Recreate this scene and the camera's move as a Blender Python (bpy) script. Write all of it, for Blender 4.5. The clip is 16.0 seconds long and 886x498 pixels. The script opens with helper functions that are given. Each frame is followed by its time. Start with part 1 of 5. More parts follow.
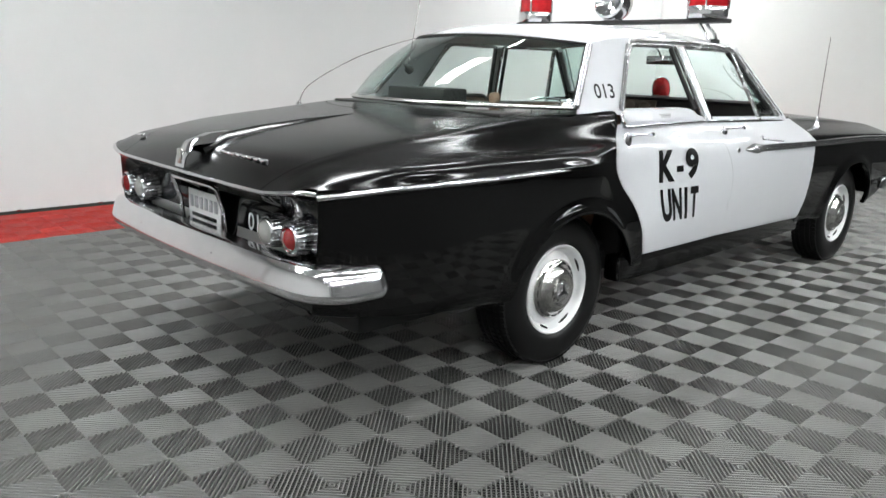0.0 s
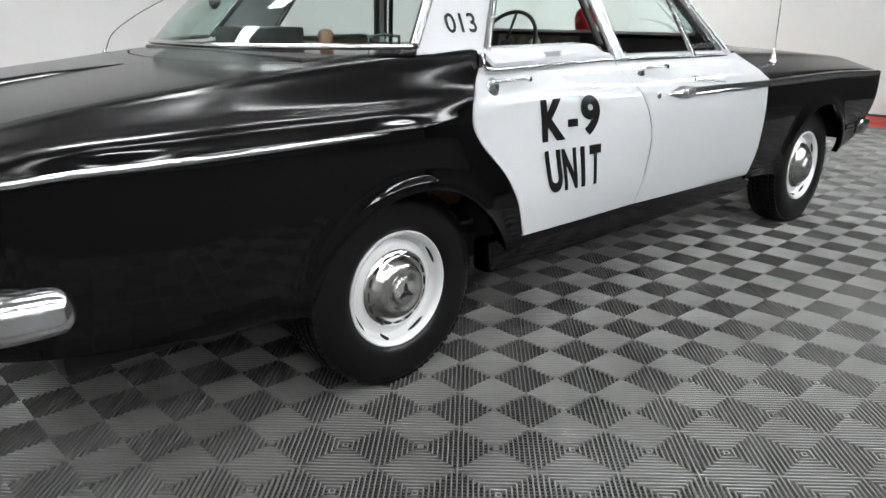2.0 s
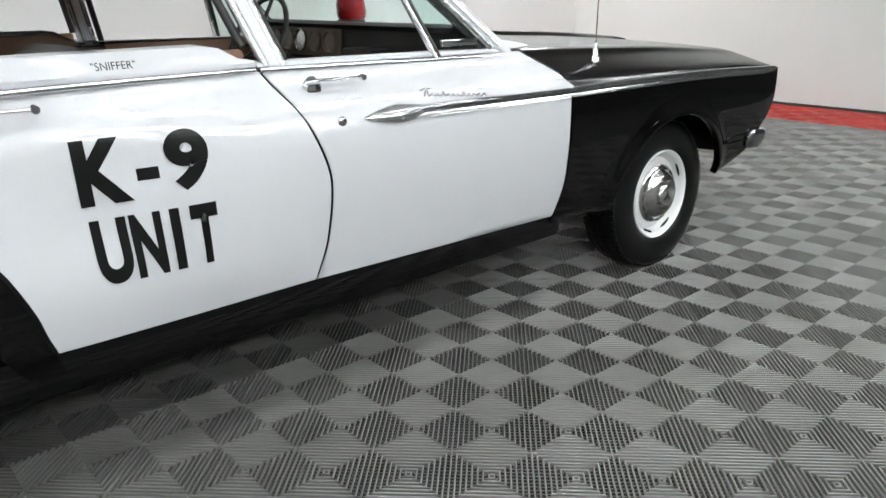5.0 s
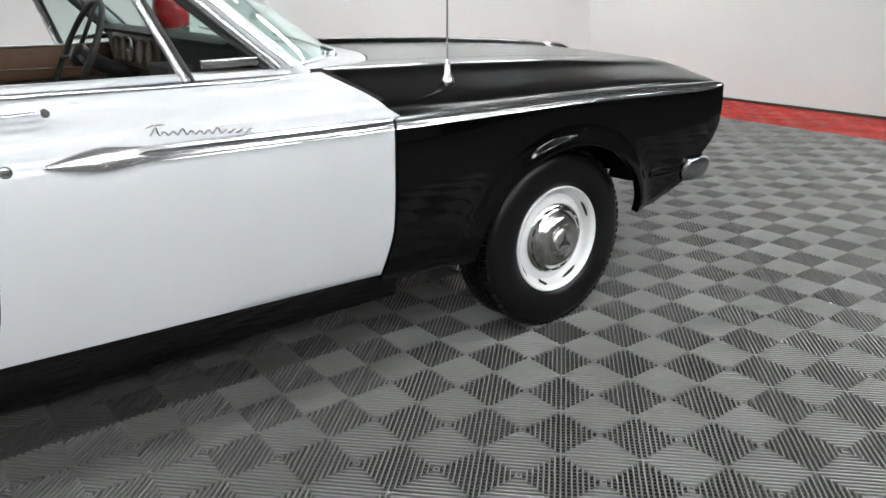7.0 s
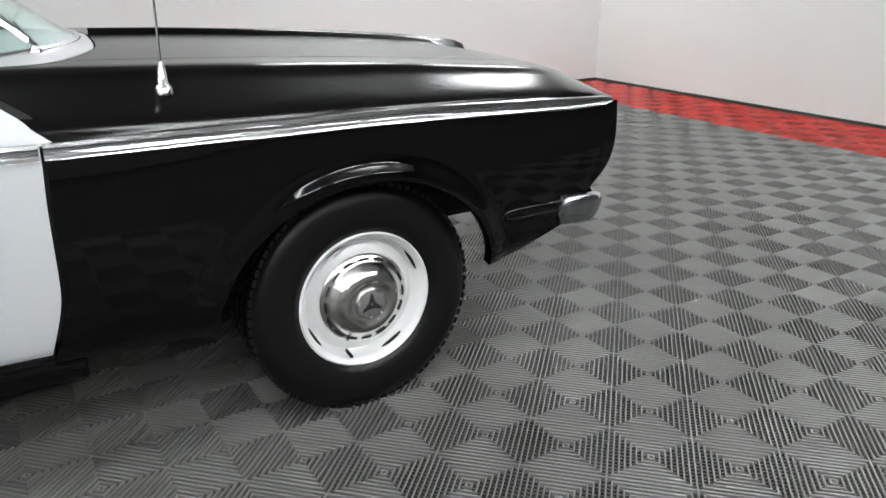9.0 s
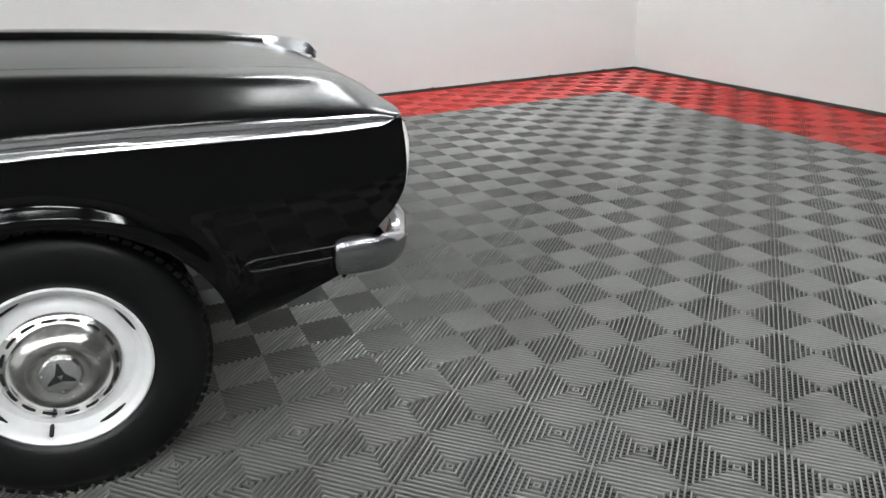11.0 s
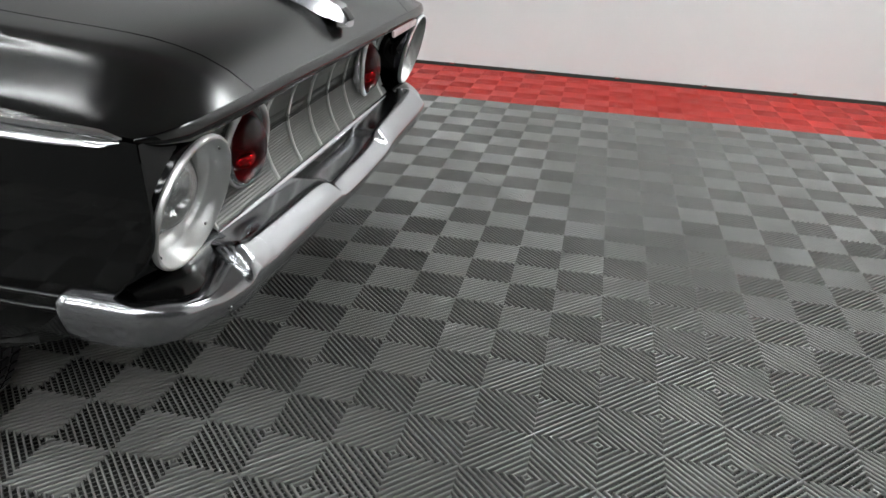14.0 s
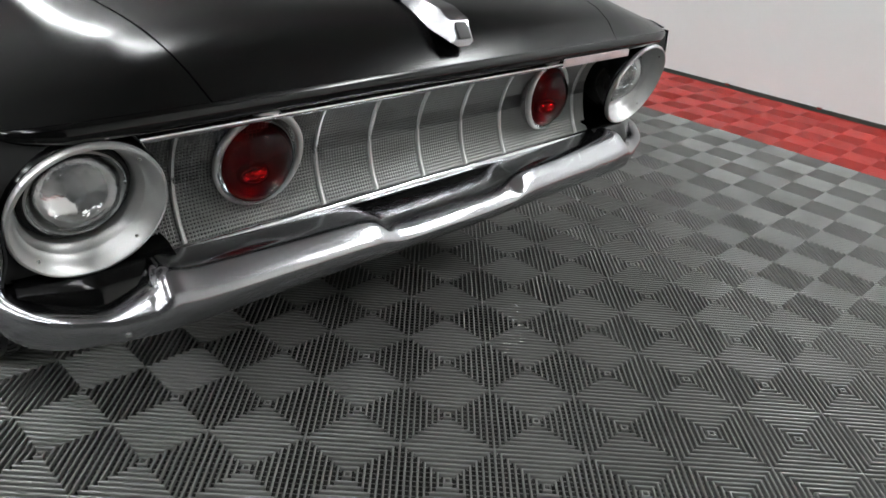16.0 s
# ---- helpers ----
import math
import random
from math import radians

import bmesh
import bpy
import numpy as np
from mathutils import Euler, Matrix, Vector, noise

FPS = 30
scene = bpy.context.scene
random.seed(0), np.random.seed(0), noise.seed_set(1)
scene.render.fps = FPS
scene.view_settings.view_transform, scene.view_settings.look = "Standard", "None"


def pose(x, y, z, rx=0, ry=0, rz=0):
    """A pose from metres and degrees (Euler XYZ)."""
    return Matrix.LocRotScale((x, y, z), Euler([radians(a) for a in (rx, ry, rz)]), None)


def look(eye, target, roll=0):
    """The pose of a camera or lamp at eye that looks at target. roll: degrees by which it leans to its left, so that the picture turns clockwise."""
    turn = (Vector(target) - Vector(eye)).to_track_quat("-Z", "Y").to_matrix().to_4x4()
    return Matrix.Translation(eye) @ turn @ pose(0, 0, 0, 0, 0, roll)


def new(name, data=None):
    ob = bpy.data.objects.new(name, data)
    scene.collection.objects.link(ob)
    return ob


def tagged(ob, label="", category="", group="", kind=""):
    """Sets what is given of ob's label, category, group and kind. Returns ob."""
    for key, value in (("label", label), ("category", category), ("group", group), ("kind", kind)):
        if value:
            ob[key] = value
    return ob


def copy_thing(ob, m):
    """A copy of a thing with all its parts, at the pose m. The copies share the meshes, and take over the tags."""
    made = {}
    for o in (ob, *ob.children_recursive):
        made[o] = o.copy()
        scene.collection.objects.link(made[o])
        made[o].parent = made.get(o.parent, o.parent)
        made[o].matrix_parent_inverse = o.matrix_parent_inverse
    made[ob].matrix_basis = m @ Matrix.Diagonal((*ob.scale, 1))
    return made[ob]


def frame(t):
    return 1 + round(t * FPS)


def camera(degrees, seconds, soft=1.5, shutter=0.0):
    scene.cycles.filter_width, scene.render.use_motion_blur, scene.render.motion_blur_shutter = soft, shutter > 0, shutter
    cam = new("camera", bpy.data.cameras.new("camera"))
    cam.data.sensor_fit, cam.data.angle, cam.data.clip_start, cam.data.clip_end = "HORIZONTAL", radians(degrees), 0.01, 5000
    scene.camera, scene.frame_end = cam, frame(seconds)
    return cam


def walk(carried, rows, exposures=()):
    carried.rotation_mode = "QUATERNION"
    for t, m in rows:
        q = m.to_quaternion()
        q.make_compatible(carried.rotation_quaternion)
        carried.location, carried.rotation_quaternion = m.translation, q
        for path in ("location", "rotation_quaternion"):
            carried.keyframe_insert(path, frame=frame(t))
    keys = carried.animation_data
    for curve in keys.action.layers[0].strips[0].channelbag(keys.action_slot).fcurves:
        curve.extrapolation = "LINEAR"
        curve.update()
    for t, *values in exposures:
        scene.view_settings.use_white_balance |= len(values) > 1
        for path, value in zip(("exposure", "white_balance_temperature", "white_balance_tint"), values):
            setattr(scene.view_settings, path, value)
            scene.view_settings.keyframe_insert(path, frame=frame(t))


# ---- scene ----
cam = camera(61.1, 16.0)

PATH = [
    (0, (-2.438, -2.657, 1.246), (-1.109, -1.243, 0.762), 1.7),
    (0.5, (-2.232, -2.555, 1.225), (-0.893, -1.172, 0.683), 0.9),
    (1, (-1.962, -2.553, 1.216), (-0.664, -1.148, 0.633), 0.0),
    (1.5, (-1.687, -2.581, 1.22), (-0.424, -1.154, 0.612), -0.0),
    (2, (-1.432, -2.536, 1.192), (-0.141, -1.137, 0.578), -0.1),
    (2.5, (-1.156, -2.51, 1.177), (0.153, -1.129, 0.563), -0.6),
    (3, (-0.873, -2.599, 1.182), (0.391, -1.173, 0.573), -0.9),
    (3.5, (-0.619, -2.611, 1.186), (0.638, -1.184, 0.568), -0.7),
    (4, (-0.372, -2.58, 1.181), (0.896, -1.172, 0.54), -0.7),
    (6.5, (0.895, -2.61, 1.2), (2.035, -1.11, 0.528), -1.5),
    (7, (1.119, -2.636, 1.21), (2.225, -1.112, 0.534), -1.2),
    (7.5, (1.382, -2.56, 1.199), (2.483, -1.037, 0.515), -0.7),
    (8, (1.633, -2.514, 1.184), (2.705, -0.97, 0.502), -0.5),
    (8.5, (1.897, -2.562, 1.194), (2.888, -0.97, 0.501), -0.0),
    (9, (2.153, -2.525, 1.174), (3.127, -0.926, 0.471), -0.3),
    (9.5, (2.399, -2.465, 1.163), (3.377, -0.874, 0.446), -0.5),
    (10, (2.655, -2.518, 1.163), (3.566, -0.885, 0.452), -1.5),
    (12.5, (3.804, -2.262, 1.145), (4.177, -0.469, 0.341), 1.3),
    (13, (3.982, -2.092, 1.144), (4.171, -0.287, 0.303), 2.6),
    (13.5, (4.218, -1.976, 1.141), (4.13, -0.164, 0.3), 2.4),
    (14, (4.385, -1.819, 1.148), (4.055, -0.038, 0.3), 3.1),
    (14.5, (4.478, -1.637, 1.145), (3.956, 0.088, 0.277), 4.6),
    (15, (4.608, -1.477, 1.139), (3.837, 0.15, 0.268), 4.5),
    (15.5, (4.785, -1.328, 1.174), (3.747, 0.136, 0.289), 4.5),
    (16, (4.829, -1.135, 1.174), (3.624, 0.175, 0.262), 5.5),
]
walk(cam, [(t, look(eye, target, roll)) for t, eye, target, roll in PATH])


# world, light ---------------------------------------------------------------
world = bpy.data.worlds.new("world")
scene.world = world
world.use_nodes = True
world.node_tree.nodes["Background"].inputs[0].default_value = (0.8, 0.85, 0.9, 1)
world.node_tree.nodes["Background"].inputs[1].default_value = 0.02
LIGHT_POWER = 44.0

# materials ------------------------------------------------------------------


def material(name, color, rough=0.5, metal=0.0, coat=0.0, spec=0.5, vary=0.0, vary_scale=8.0, bump=0.0, bump_scale=200.0,
             transmission=0.0, emission=0.0, rough_vary=0.0, ior=1.5, random_tone=0.0):
    mat = bpy.data.materials.new(name)
    mat.use_nodes = True
    nt = mat.node_tree
    b = nt.nodes["Principled BSDF"]
    b.inputs["Base Color"].default_value = (*color, 1)
    b.inputs["Roughness"].default_value = rough
    b.inputs["Metallic"].default_value = metal
    b.inputs["Coat Weight"].default_value = coat
    b.inputs["Coat Roughness"].default_value = 0.03
    b.inputs["Specular IOR Level"].default_value = spec
    b.inputs["Transmission Weight"].default_value = transmission
    b.inputs["IOR"].default_value = ior
    if emission:
        b.inputs["Emission Color"].default_value = (*color, 1)
        b.inputs["Emission Strength"].default_value = emission
    geo = nt.nodes.new("ShaderNodeNewGeometry")
    if vary or rough_vary:
        n1 = nt.nodes.new("ShaderNodeTexNoise")
        n1.inputs["Scale"].default_value = vary_scale
        n1.inputs["Detail"].default_value = 8
        n1.inputs["Roughness"].default_value = 0.65
        nt.links.new(geo.outputs["Position"], n1.inputs["Vector"])
        if vary:
            ramp = nt.nodes.new("ShaderNodeMapRange")
            ramp.inputs[1].default_value, ramp.inputs[2].default_value = 0.3, 0.7
            ramp.inputs[3].default_value, ramp.inputs[4].default_value = 1 - vary, 1 + vary
            nt.links.new(n1.outputs["Fac"], ramp.inputs[0])
            mul = nt.nodes.new("ShaderNodeVectorMath")
            mul.operation = "SCALE"
            mul.inputs[0].default_value = color
            last = ramp.outputs[0]
            if random_tone:
                info = nt.nodes.new("ShaderNodeObjectInfo")
                r2 = nt.nodes.new("ShaderNodeMapRange")
                r2.inputs[3].default_value, r2.inputs[4].default_value = 1 - random_tone, 1 + random_tone
                nt.links.new(info.outputs["Random"], r2.inputs[0])
                m2 = nt.nodes.new("ShaderNodeMath")
                m2.operation = "MULTIPLY"
                nt.links.new(last, m2.inputs[0])
                nt.links.new(r2.outputs[0], m2.inputs[1])
                last = m2.outputs[0]
            nt.links.new(last, mul.inputs["Scale"])
            nt.links.new(mul.outputs[0], b.inputs["Base Color"])
        if rough_vary:
            r3 = nt.nodes.new("ShaderNodeMapRange")
            r3.inputs[1].default_value, r3.inputs[2].default_value = 0.3, 0.7
            r3.inputs[3].default_value, r3.inputs[4].default_value = max(rough - rough_vary, 0), rough + rough_vary
            nt.links.new(n1.outputs["Fac"], r3.inputs[0])
            nt.links.new(r3.outputs[0], b.inputs["Roughness"])
    if bump:
        n2 = nt.nodes.new("ShaderNodeTexNoise")
        n2.inputs["Scale"].default_value = bump_scale
        n2.inputs["Detail"].default_value = 4
        nt.links.new(geo.outputs["Position"], n2.inputs["Vector"])
        bp = nt.nodes.new("ShaderNodeBump")
        bp.inputs["Strength"].default_value = bump
        bp.inputs["Distance"].default_value = 0.002
        nt.links.new(n2.outputs["Fac"], bp.inputs["Height"])
        nt.links.new(bp.outputs[0], b.inputs["Normal"])
    return mat


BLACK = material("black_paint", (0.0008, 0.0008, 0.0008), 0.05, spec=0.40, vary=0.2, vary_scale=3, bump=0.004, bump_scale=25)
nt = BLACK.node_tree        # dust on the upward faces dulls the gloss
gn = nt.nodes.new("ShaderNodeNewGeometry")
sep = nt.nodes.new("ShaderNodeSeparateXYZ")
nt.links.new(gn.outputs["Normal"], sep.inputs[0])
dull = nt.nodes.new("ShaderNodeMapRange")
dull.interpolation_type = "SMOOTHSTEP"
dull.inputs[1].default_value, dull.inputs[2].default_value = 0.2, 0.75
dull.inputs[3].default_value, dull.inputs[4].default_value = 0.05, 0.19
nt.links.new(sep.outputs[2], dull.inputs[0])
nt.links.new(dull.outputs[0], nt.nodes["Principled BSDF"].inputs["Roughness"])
WHITE = material("white_paint", (0.615, 0.625, 0.645), 0.3, coat=0.8, vary=0.015, vary_scale=3, bump=0.01, bump_scale=60)
FRAME = material("bright_window_metal", (0.56, 0.56, 0.56), 0.24, metal=0.85, vary=0.05, vary_scale=20, rough_vary=0.06)
SILVER = material("satin_aluminium", (0.62, 0.62, 0.61), 0.42, metal=1.0, vary=0.05, vary_scale=30, rough_vary=0.06)
MIRROR = material("lamp_mirror", (0.92, 0.92, 0.91), 0.09, metal=1, rough_vary=0.03)
CHROME = material("chrome", (0.72, 0.72, 0.73), 0.14, metal=1, rough_vary=0.04, vary=0.04, vary_scale=20)
# chrome darkened so the front bumper and hood ornament mirror less light
BUMPER = material("darkened_chrome", (0.40, 0.40, 0.415), 0.19, metal=1, vary=0.03, vary_scale=15)
BOWL = material("dull_reflector", (0.07, 0.07, 0.07), 0.35, metal=1, vary=0.2, vary_scale=60)
SCRIPT = material("script_metal", (0.33, 0.33, 0.33), 0.25, metal=1, vary=0.1, vary_scale=60)
STEEL = material("satin_stainless", (0.62, 0.61, 0.59), 0.2, metal=1, rough_vary=0.08, vary=0.06, vary_scale=30)
RUBBER = material("tyre_rubber", (0.005, 0.005, 0.005), 0.33, spec=0.3, vary=0.15, vary_scale=40, rough_vary=0.05, bump=0.1, bump_scale=300)
RIM_WHITE = material("white_wheel_paint", (0.80, 0.80, 0.80), 0.3, coat=0.4, vary=0.03, vary_scale=20)
DARK = material("dark_underbody", (0.006, 0.006, 0.006), 0.8, vary=0.3)
GLASS = material("car_glass", (0.78, 0.90, 0.86), 0.0, transmission=1.0, ior=1.45)
LENS = material("clear_lens", (0.95, 0.96, 0.97), 0.03, transmission=1.0, ior=1.4, bump=1.0, bump_scale=80)
RED = material("red_lens", (0.5, 0.006, 0.008), 0.12, transmission=1.0, ior=1.25)
RED_BRIGHT = material("red_dome", (0.42, 0.008, 0.012), 0.08, coat=0.8, vary=0.2, vary_scale=30)
VINYL_BROWN = material("brown_vinyl", (0.17, 0.09, 0.055), 0.5, vary=0.15, vary_scale=12, bump=0.2, bump_scale=150)
VINYL_DARK = material("dark_vinyl", (0.02, 0.019, 0.018), 0.5, vary=0.2, bump=0.2, bump_scale=150)
VINYL_SEAT = material("dark_brown_vinyl", (0.045, 0.03, 0.024), 0.45, vary=0.2, vary_scale=12, bump=0.2, bump_scale=150)
CREAM = material("cream_dial", (0.16, 0.13, 0.10), 0.4, vary=0.1)
DECAL = material("black_decal", (0.006, 0.006, 0.006), 0.3, spec=0.25, vary=0.1)
DECAL_WHITE = material("white_decal", (0.75, 0.75, 0.75), 0.4, vary=0.05)
TILE = material("grey_rib_tile", (0.152, 0.151, 0.144), 0.22, spec=0.9, vary=0.08, vary_scale=2.2, rough_vary=0.04, random_tone=0.05)
TILE_RED = material("red_rib_tile", (0.37, 0.024, 0.018), 0.38, vary=0.15, vary_scale=2.5, rough_vary=0.08, random_tone=0.05)
SUBFLOOR = material("dark_subfloor", (0.008, 0.007, 0.006), 0.8, vary=0.3, vary_scale=6)
WALL = material("white_wall_paint", (0.72, 0.725, 0.715), 0.6, vary=0.02, vary_scale=1.5, bump=0.15, bump_scale=90)
WALL_WARM = material("cream_wall_paint", (0.69, 0.695, 0.675), 0.6, vary=0.02, vary_scale=1.5, bump=0.15, bump_scale=90)
WALL_GREY = material("grey_wall_paint", (0.16, 0.16, 0.158), 0.7, vary=0.05, vary_scale=1.5)
WALL_DARK = material("unseen_dark", (0.035, 0.035, 0.034), 0.7, vary=0.1, vary_scale=1.5)
BASE_DARK = material("dark_green_base", (0.025, 0.035, 0.03), 0.5, vary=0.2, vary_scale=10)
CEIL = material("grey_ceiling_paint", (0.36, 0.36, 0.355), 0.7, vary=0.03, vary_scale=2)
TUBE = material("lit_diffuser", (0.965, 1.0, 1.01), 0.4, emission=LIGHT_POWER)

# mesh helpers ---------------------------------------------------------------


def hermite(xs, ys, x):
    """Monotone cubic through (xs, ys)."""
    xs, ys = list(xs), list(ys)
    if x <= xs[0]:
        return ys[0]
    if x >= xs[-1]:
        return ys[-1]
    d = [(ys[i + 1] - ys[i]) / (xs[i + 1] - xs[i]) for i in range(len(xs) - 1)]
    m = [d[0]] + [0 if d[i - 1] * d[i] <= 0 else 2 * d[i - 1] * d[i] / (d[i - 1] + d[i]) for i in range(1, len(d))] + [d[-1]]
    i = max(k for k in range(len(xs) - 1) if xs[k] <= x)
    h = xs[i + 1] - xs[i]
    t = (x - xs[i]) / h
    return ((1 + 2 * t) * (1 - t) ** 2 * ys[i] + t * (1 - t) ** 2 * h * m[i]
            + t * t * (3 - 2 * t) * ys[i + 1] + t * t * (t - 1) * h * m[i + 1])


def curve_at(pts, u):
    """The point at parameter u (0 to len(pts) - 1) of a Catmull-Rom curve through pts."""
    k = len(pts) - 1
    i = min(int(u), k - 1)
    t = u - i
    p1, p2 = pts[i], pts[i + 1]
    p0 = pts[i - 1] if i > 0 else tuple(2 * a - b for a, b in zip(p1, p2))
    p3 = pts[i + 2] if i + 2 <= k else tuple(2 * b - a for a, b in zip(p1, p2))
    return tuple(0.5 * (2 * b + (c - a) * t + (2 * a - 5 * b + 4 * c - d) * t * t + (3 * b - a - 3 * c + d) * t ** 3)
                 for a, b, c, d in zip(p0, p1, p2, p3))


def smooth_line(pts, n):
    """n + 1 points on a Catmull-Rom curve through pts, even in its parameter."""
    return [curve_at(pts, s / n * (len(pts) - 1)) for s in range(n + 1)]


def grid(rows, bm=None, closed=False, flip=False):
    """A sheet through rows of points."""
    bm = bm or bmesh.new()
    vs = [[bm.verts.new(p) for p in r] for r in rows]
    n = len(rows[0])
    for a, b in zip(vs, vs[1:]):
        for j in range(n if closed else n - 1):
            q = [a[j], a[(j + 1) % n], b[(j + 1) % n], b[j]]
            bm.faces.new(q[::-1] if flip else q)
    return bm


def tube(path, radius, n=8, bm=None, caps=True, up=(0, 0, 1), flat=1.0):
    """A round (or, with flat, oval) bar along a path of points."""
    bm = bm or bmesh.new()
    pts = [Vector(p) for p in path]
    rings = []
    for i, p in enumerate(pts):
        d = (pts[min(i + 1, len(pts) - 1)] - pts[max(i - 1, 0)]).normalized()
        a = d.cross(Vector(up))
        a = a.normalized() if a.length > 1e-5 else d.orthogonal().normalized()
        c = a.cross(d)
        r = radius[i] if isinstance(radius, (list, tuple)) else radius
        rings.append([p + a * r * math.cos(2 * math.pi * k / n) + c * r * flat * math.sin(2 * math.pi * k / n) for k in range(n)])
    grid(rings, bm, closed=True)
    if caps:
        bm.verts.ensure_lookup_table()
        base = len(bm.verts) - n * len(rings)
        bm.faces.new([bm.verts[base + k] for k in range(n)][::-1])
        bm.faces.new([bm.verts[len(bm.verts) - n + k] for k in range(n)])
    return bm


def lathe(profile, m, n=32, bm=None, squeeze=1.0):
    """A turned shape: profile of (radius, height) about the z axis of pose m."""
    bm = bm or bmesh.new()
    rows = [[m @ Vector((r * math.cos(2 * math.pi * k / n), squeeze * r * math.sin(2 * math.pi * k / n), h)) for k in range(n)] for r, h in profile]
    grid(rows, bm, closed=True)
    bmesh.ops.remove_doubles(bm, verts=bm.verts, dist=1e-5)
    return bm


def box(cx, cy, cz, sx, sy, sz, bevel=0.0, m=None, bm=None):
    bm2 = bmesh.new()
    bmesh.ops.create_cube(bm2, size=1)
    bmesh.ops.scale(bm2, vec=(sx, sy, sz), verts=bm2.verts)
    if bevel:
        bmesh.ops.bevel(bm2, geom=bm2.edges[:], offset=bevel, segments=2, affect="EDGES", profile=0.6)
    bmesh.ops.translate(bm2, vec=(cx, cy, cz), verts=bm2.verts)
    if m is not None:
        bmesh.ops.transform(bm2, matrix=m, verts=bm2.verts)
    if bm is None:
        return bm2
    me = bpy.data.meshes.new("tmp")
    bm2.to_mesh(me)
    bm2.free()
    bm.from_mesh(me)
    bpy.data.meshes.remove(me)
    return bm


def mirror(bm):
    """The same mesh on the other side of the car."""
    out = bm.copy()
    for v in out.verts:
        v.co.y = -v.co.y
    bmesh.ops.reverse_faces(out, faces=out.faces)
    return out


def link(name, bm, mat, smooth=True, sharp=50):
    me = bpy.data.meshes.new(name)
    bmesh.ops.recalc_face_normals(bm, faces=bm.faces)
    if smooth:
        lim = radians(sharp)
        for e in bm.edges:
            e.smooth = not (len(e.link_faces) == 2 and e.calc_face_angle(0) > lim)
    bm.to_mesh(me)
    bm.free()
    if smooth:
        me.polygons.foreach_set("use_smooth", [True] * len(me.polygons))
    me.materials.append(mat)
    return new(name, me)


def part(name, bm, mat, parent, label="", thick=0.0, smooth=True, sharp=50):
    ob = link(name, bm, mat, smooth, sharp)
    ob.parent = parent
    if thick:
        s = ob.modifiers.new("thickness", "SOLIDIFY")
        s.thickness, s.offset, s.use_rim = thick, 0, False
    if label:
        ob["label"] = label
    return ob


def thing(name, label, category, at=(0, 0, 0), group="", kind=""):
    ob = new(name)
    ob.location = at
    return tagged(ob, label, category, group, kind)


def letters(text, height, bold, place, bm_name="letters", width=None):
    """Built-in font as a mesh: (x right, y up) from the lower left corner, each vertex moved by place(u, v)."""
    cu = bpy.data.curves.new(bm_name, "FONT")
    cu.body, cu.size, cu.offset = text, 1.0, bold
    tmp = bpy.data.objects.new("tmp_text", cu)
    scene.collection.objects.link(tmp)
    dg = bpy.context.evaluated_depsgraph_get()
    dg.update()
    me = bpy.data.meshes.new_from_object(tmp.evaluated_get(dg))
    bpy.data.objects.remove(tmp)
    bpy.data.curves.remove(cu)
    bm = bmesh.new()
    bm.from_mesh(me)
    bpy.data.meshes.remove(me)
    xs, ys = [v.co.x for v in bm.verts], [v.co.y for v in bm.verts]
    x0, x1, y0, y1 = min(xs), max(xs), min(ys), max(ys)
    sy = height / (y1 - y0)
    sx = width / (x1 - x0) if width else sy
    bmesh.ops.triangulate(bm, faces=bm.faces)
    for _ in range(4):
        bmesh.ops.subdivide_edges(bm, edges=[e for e in bm.edges if e.calc_length() * sy > 0.02], cuts=1)
        bmesh.ops.triangulate(bm, faces=[f for f in bm.faces if len(f.verts) > 3])
    for v in bm.verts:
        v.co = place((v.co.x - x0) * sx, (v.co.y - y0) * sy)
    return bm


# the room -------------------------------------------------------------------
X0, X1, Y0, Y1, ZC = -6.0, 8.0, -9.0, 3.80, 3.9
CELL = 0.1524
GX, GY = 0.09, -1.12          # a corner of the tiling


def slab(name, cx, cy, cz, sx, sy, sz, mat, label):
    ob = link(name, box(cx, cy, cz, sx, sy, sz), mat, smooth=False)
    return tagged(ob, label, name.split("_")[0], kind="structure")


slab("wall_north", (X0 + X1) / 2, Y1 + 0.06, ZC / 2, X1 - X0 + 0.24, 0.12, ZC, WALL, "plain white painted wall behind the parked car")
EAST_Y = -0.66              # where the cream wall ends and an unseen dark one is added
slab("wall_east", X1 + 0.06, (EAST_Y + Y1) / 2, ZC / 2, 0.12, Y1 - EAST_Y, ZC, WALL_WARM, "plain cream painted wall ahead of the parked car")
# out of view, dark so the black flanks mirror little from this side
slab("wall_east_2", X1 + 0.06, (Y0 + EAST_Y) / 2, ZC / 2, 0.12, EAST_Y - Y0, ZC, WALL_DARK, "unseen dark wall added to keep the flank reflections dark")
slab("wall_west", X0 - 0.06, (Y0 + Y1) / 2, ZC / 2, 0.12, Y1 - Y0, ZC, WALL, "plain white painted wall")
slab("wall_south", (X0 + X1) / 2, Y0 - 0.06, ZC / 2, X1 - X0 + 0.24, 0.12, ZC, WALL_GREY, "dark grey painted wall across the showroom")
slab("ceiling", (X0 + X1) / 2, (Y0 + Y1) / 2, ZC + 0.06, X1 - X0 + 0.24, Y1 - Y0 + 0.24, 0.12, CEIL, "plain grey ceiling with lamps")
slab("baseboard_north", (X0 + X1) / 2, Y1 - 0.006, 0.012, X1 - X0, 0.012, 0.024, BASE_DARK, "thin dark strip along the foot of the wall")
slab("baseboard_east", X1 - 0.006, (Y0 + Y1) / 2, 0.012, 0.012, Y1 - Y0 - 0.02, 0.024, BASE_DARK, "thin dark strip along the foot of the wall")
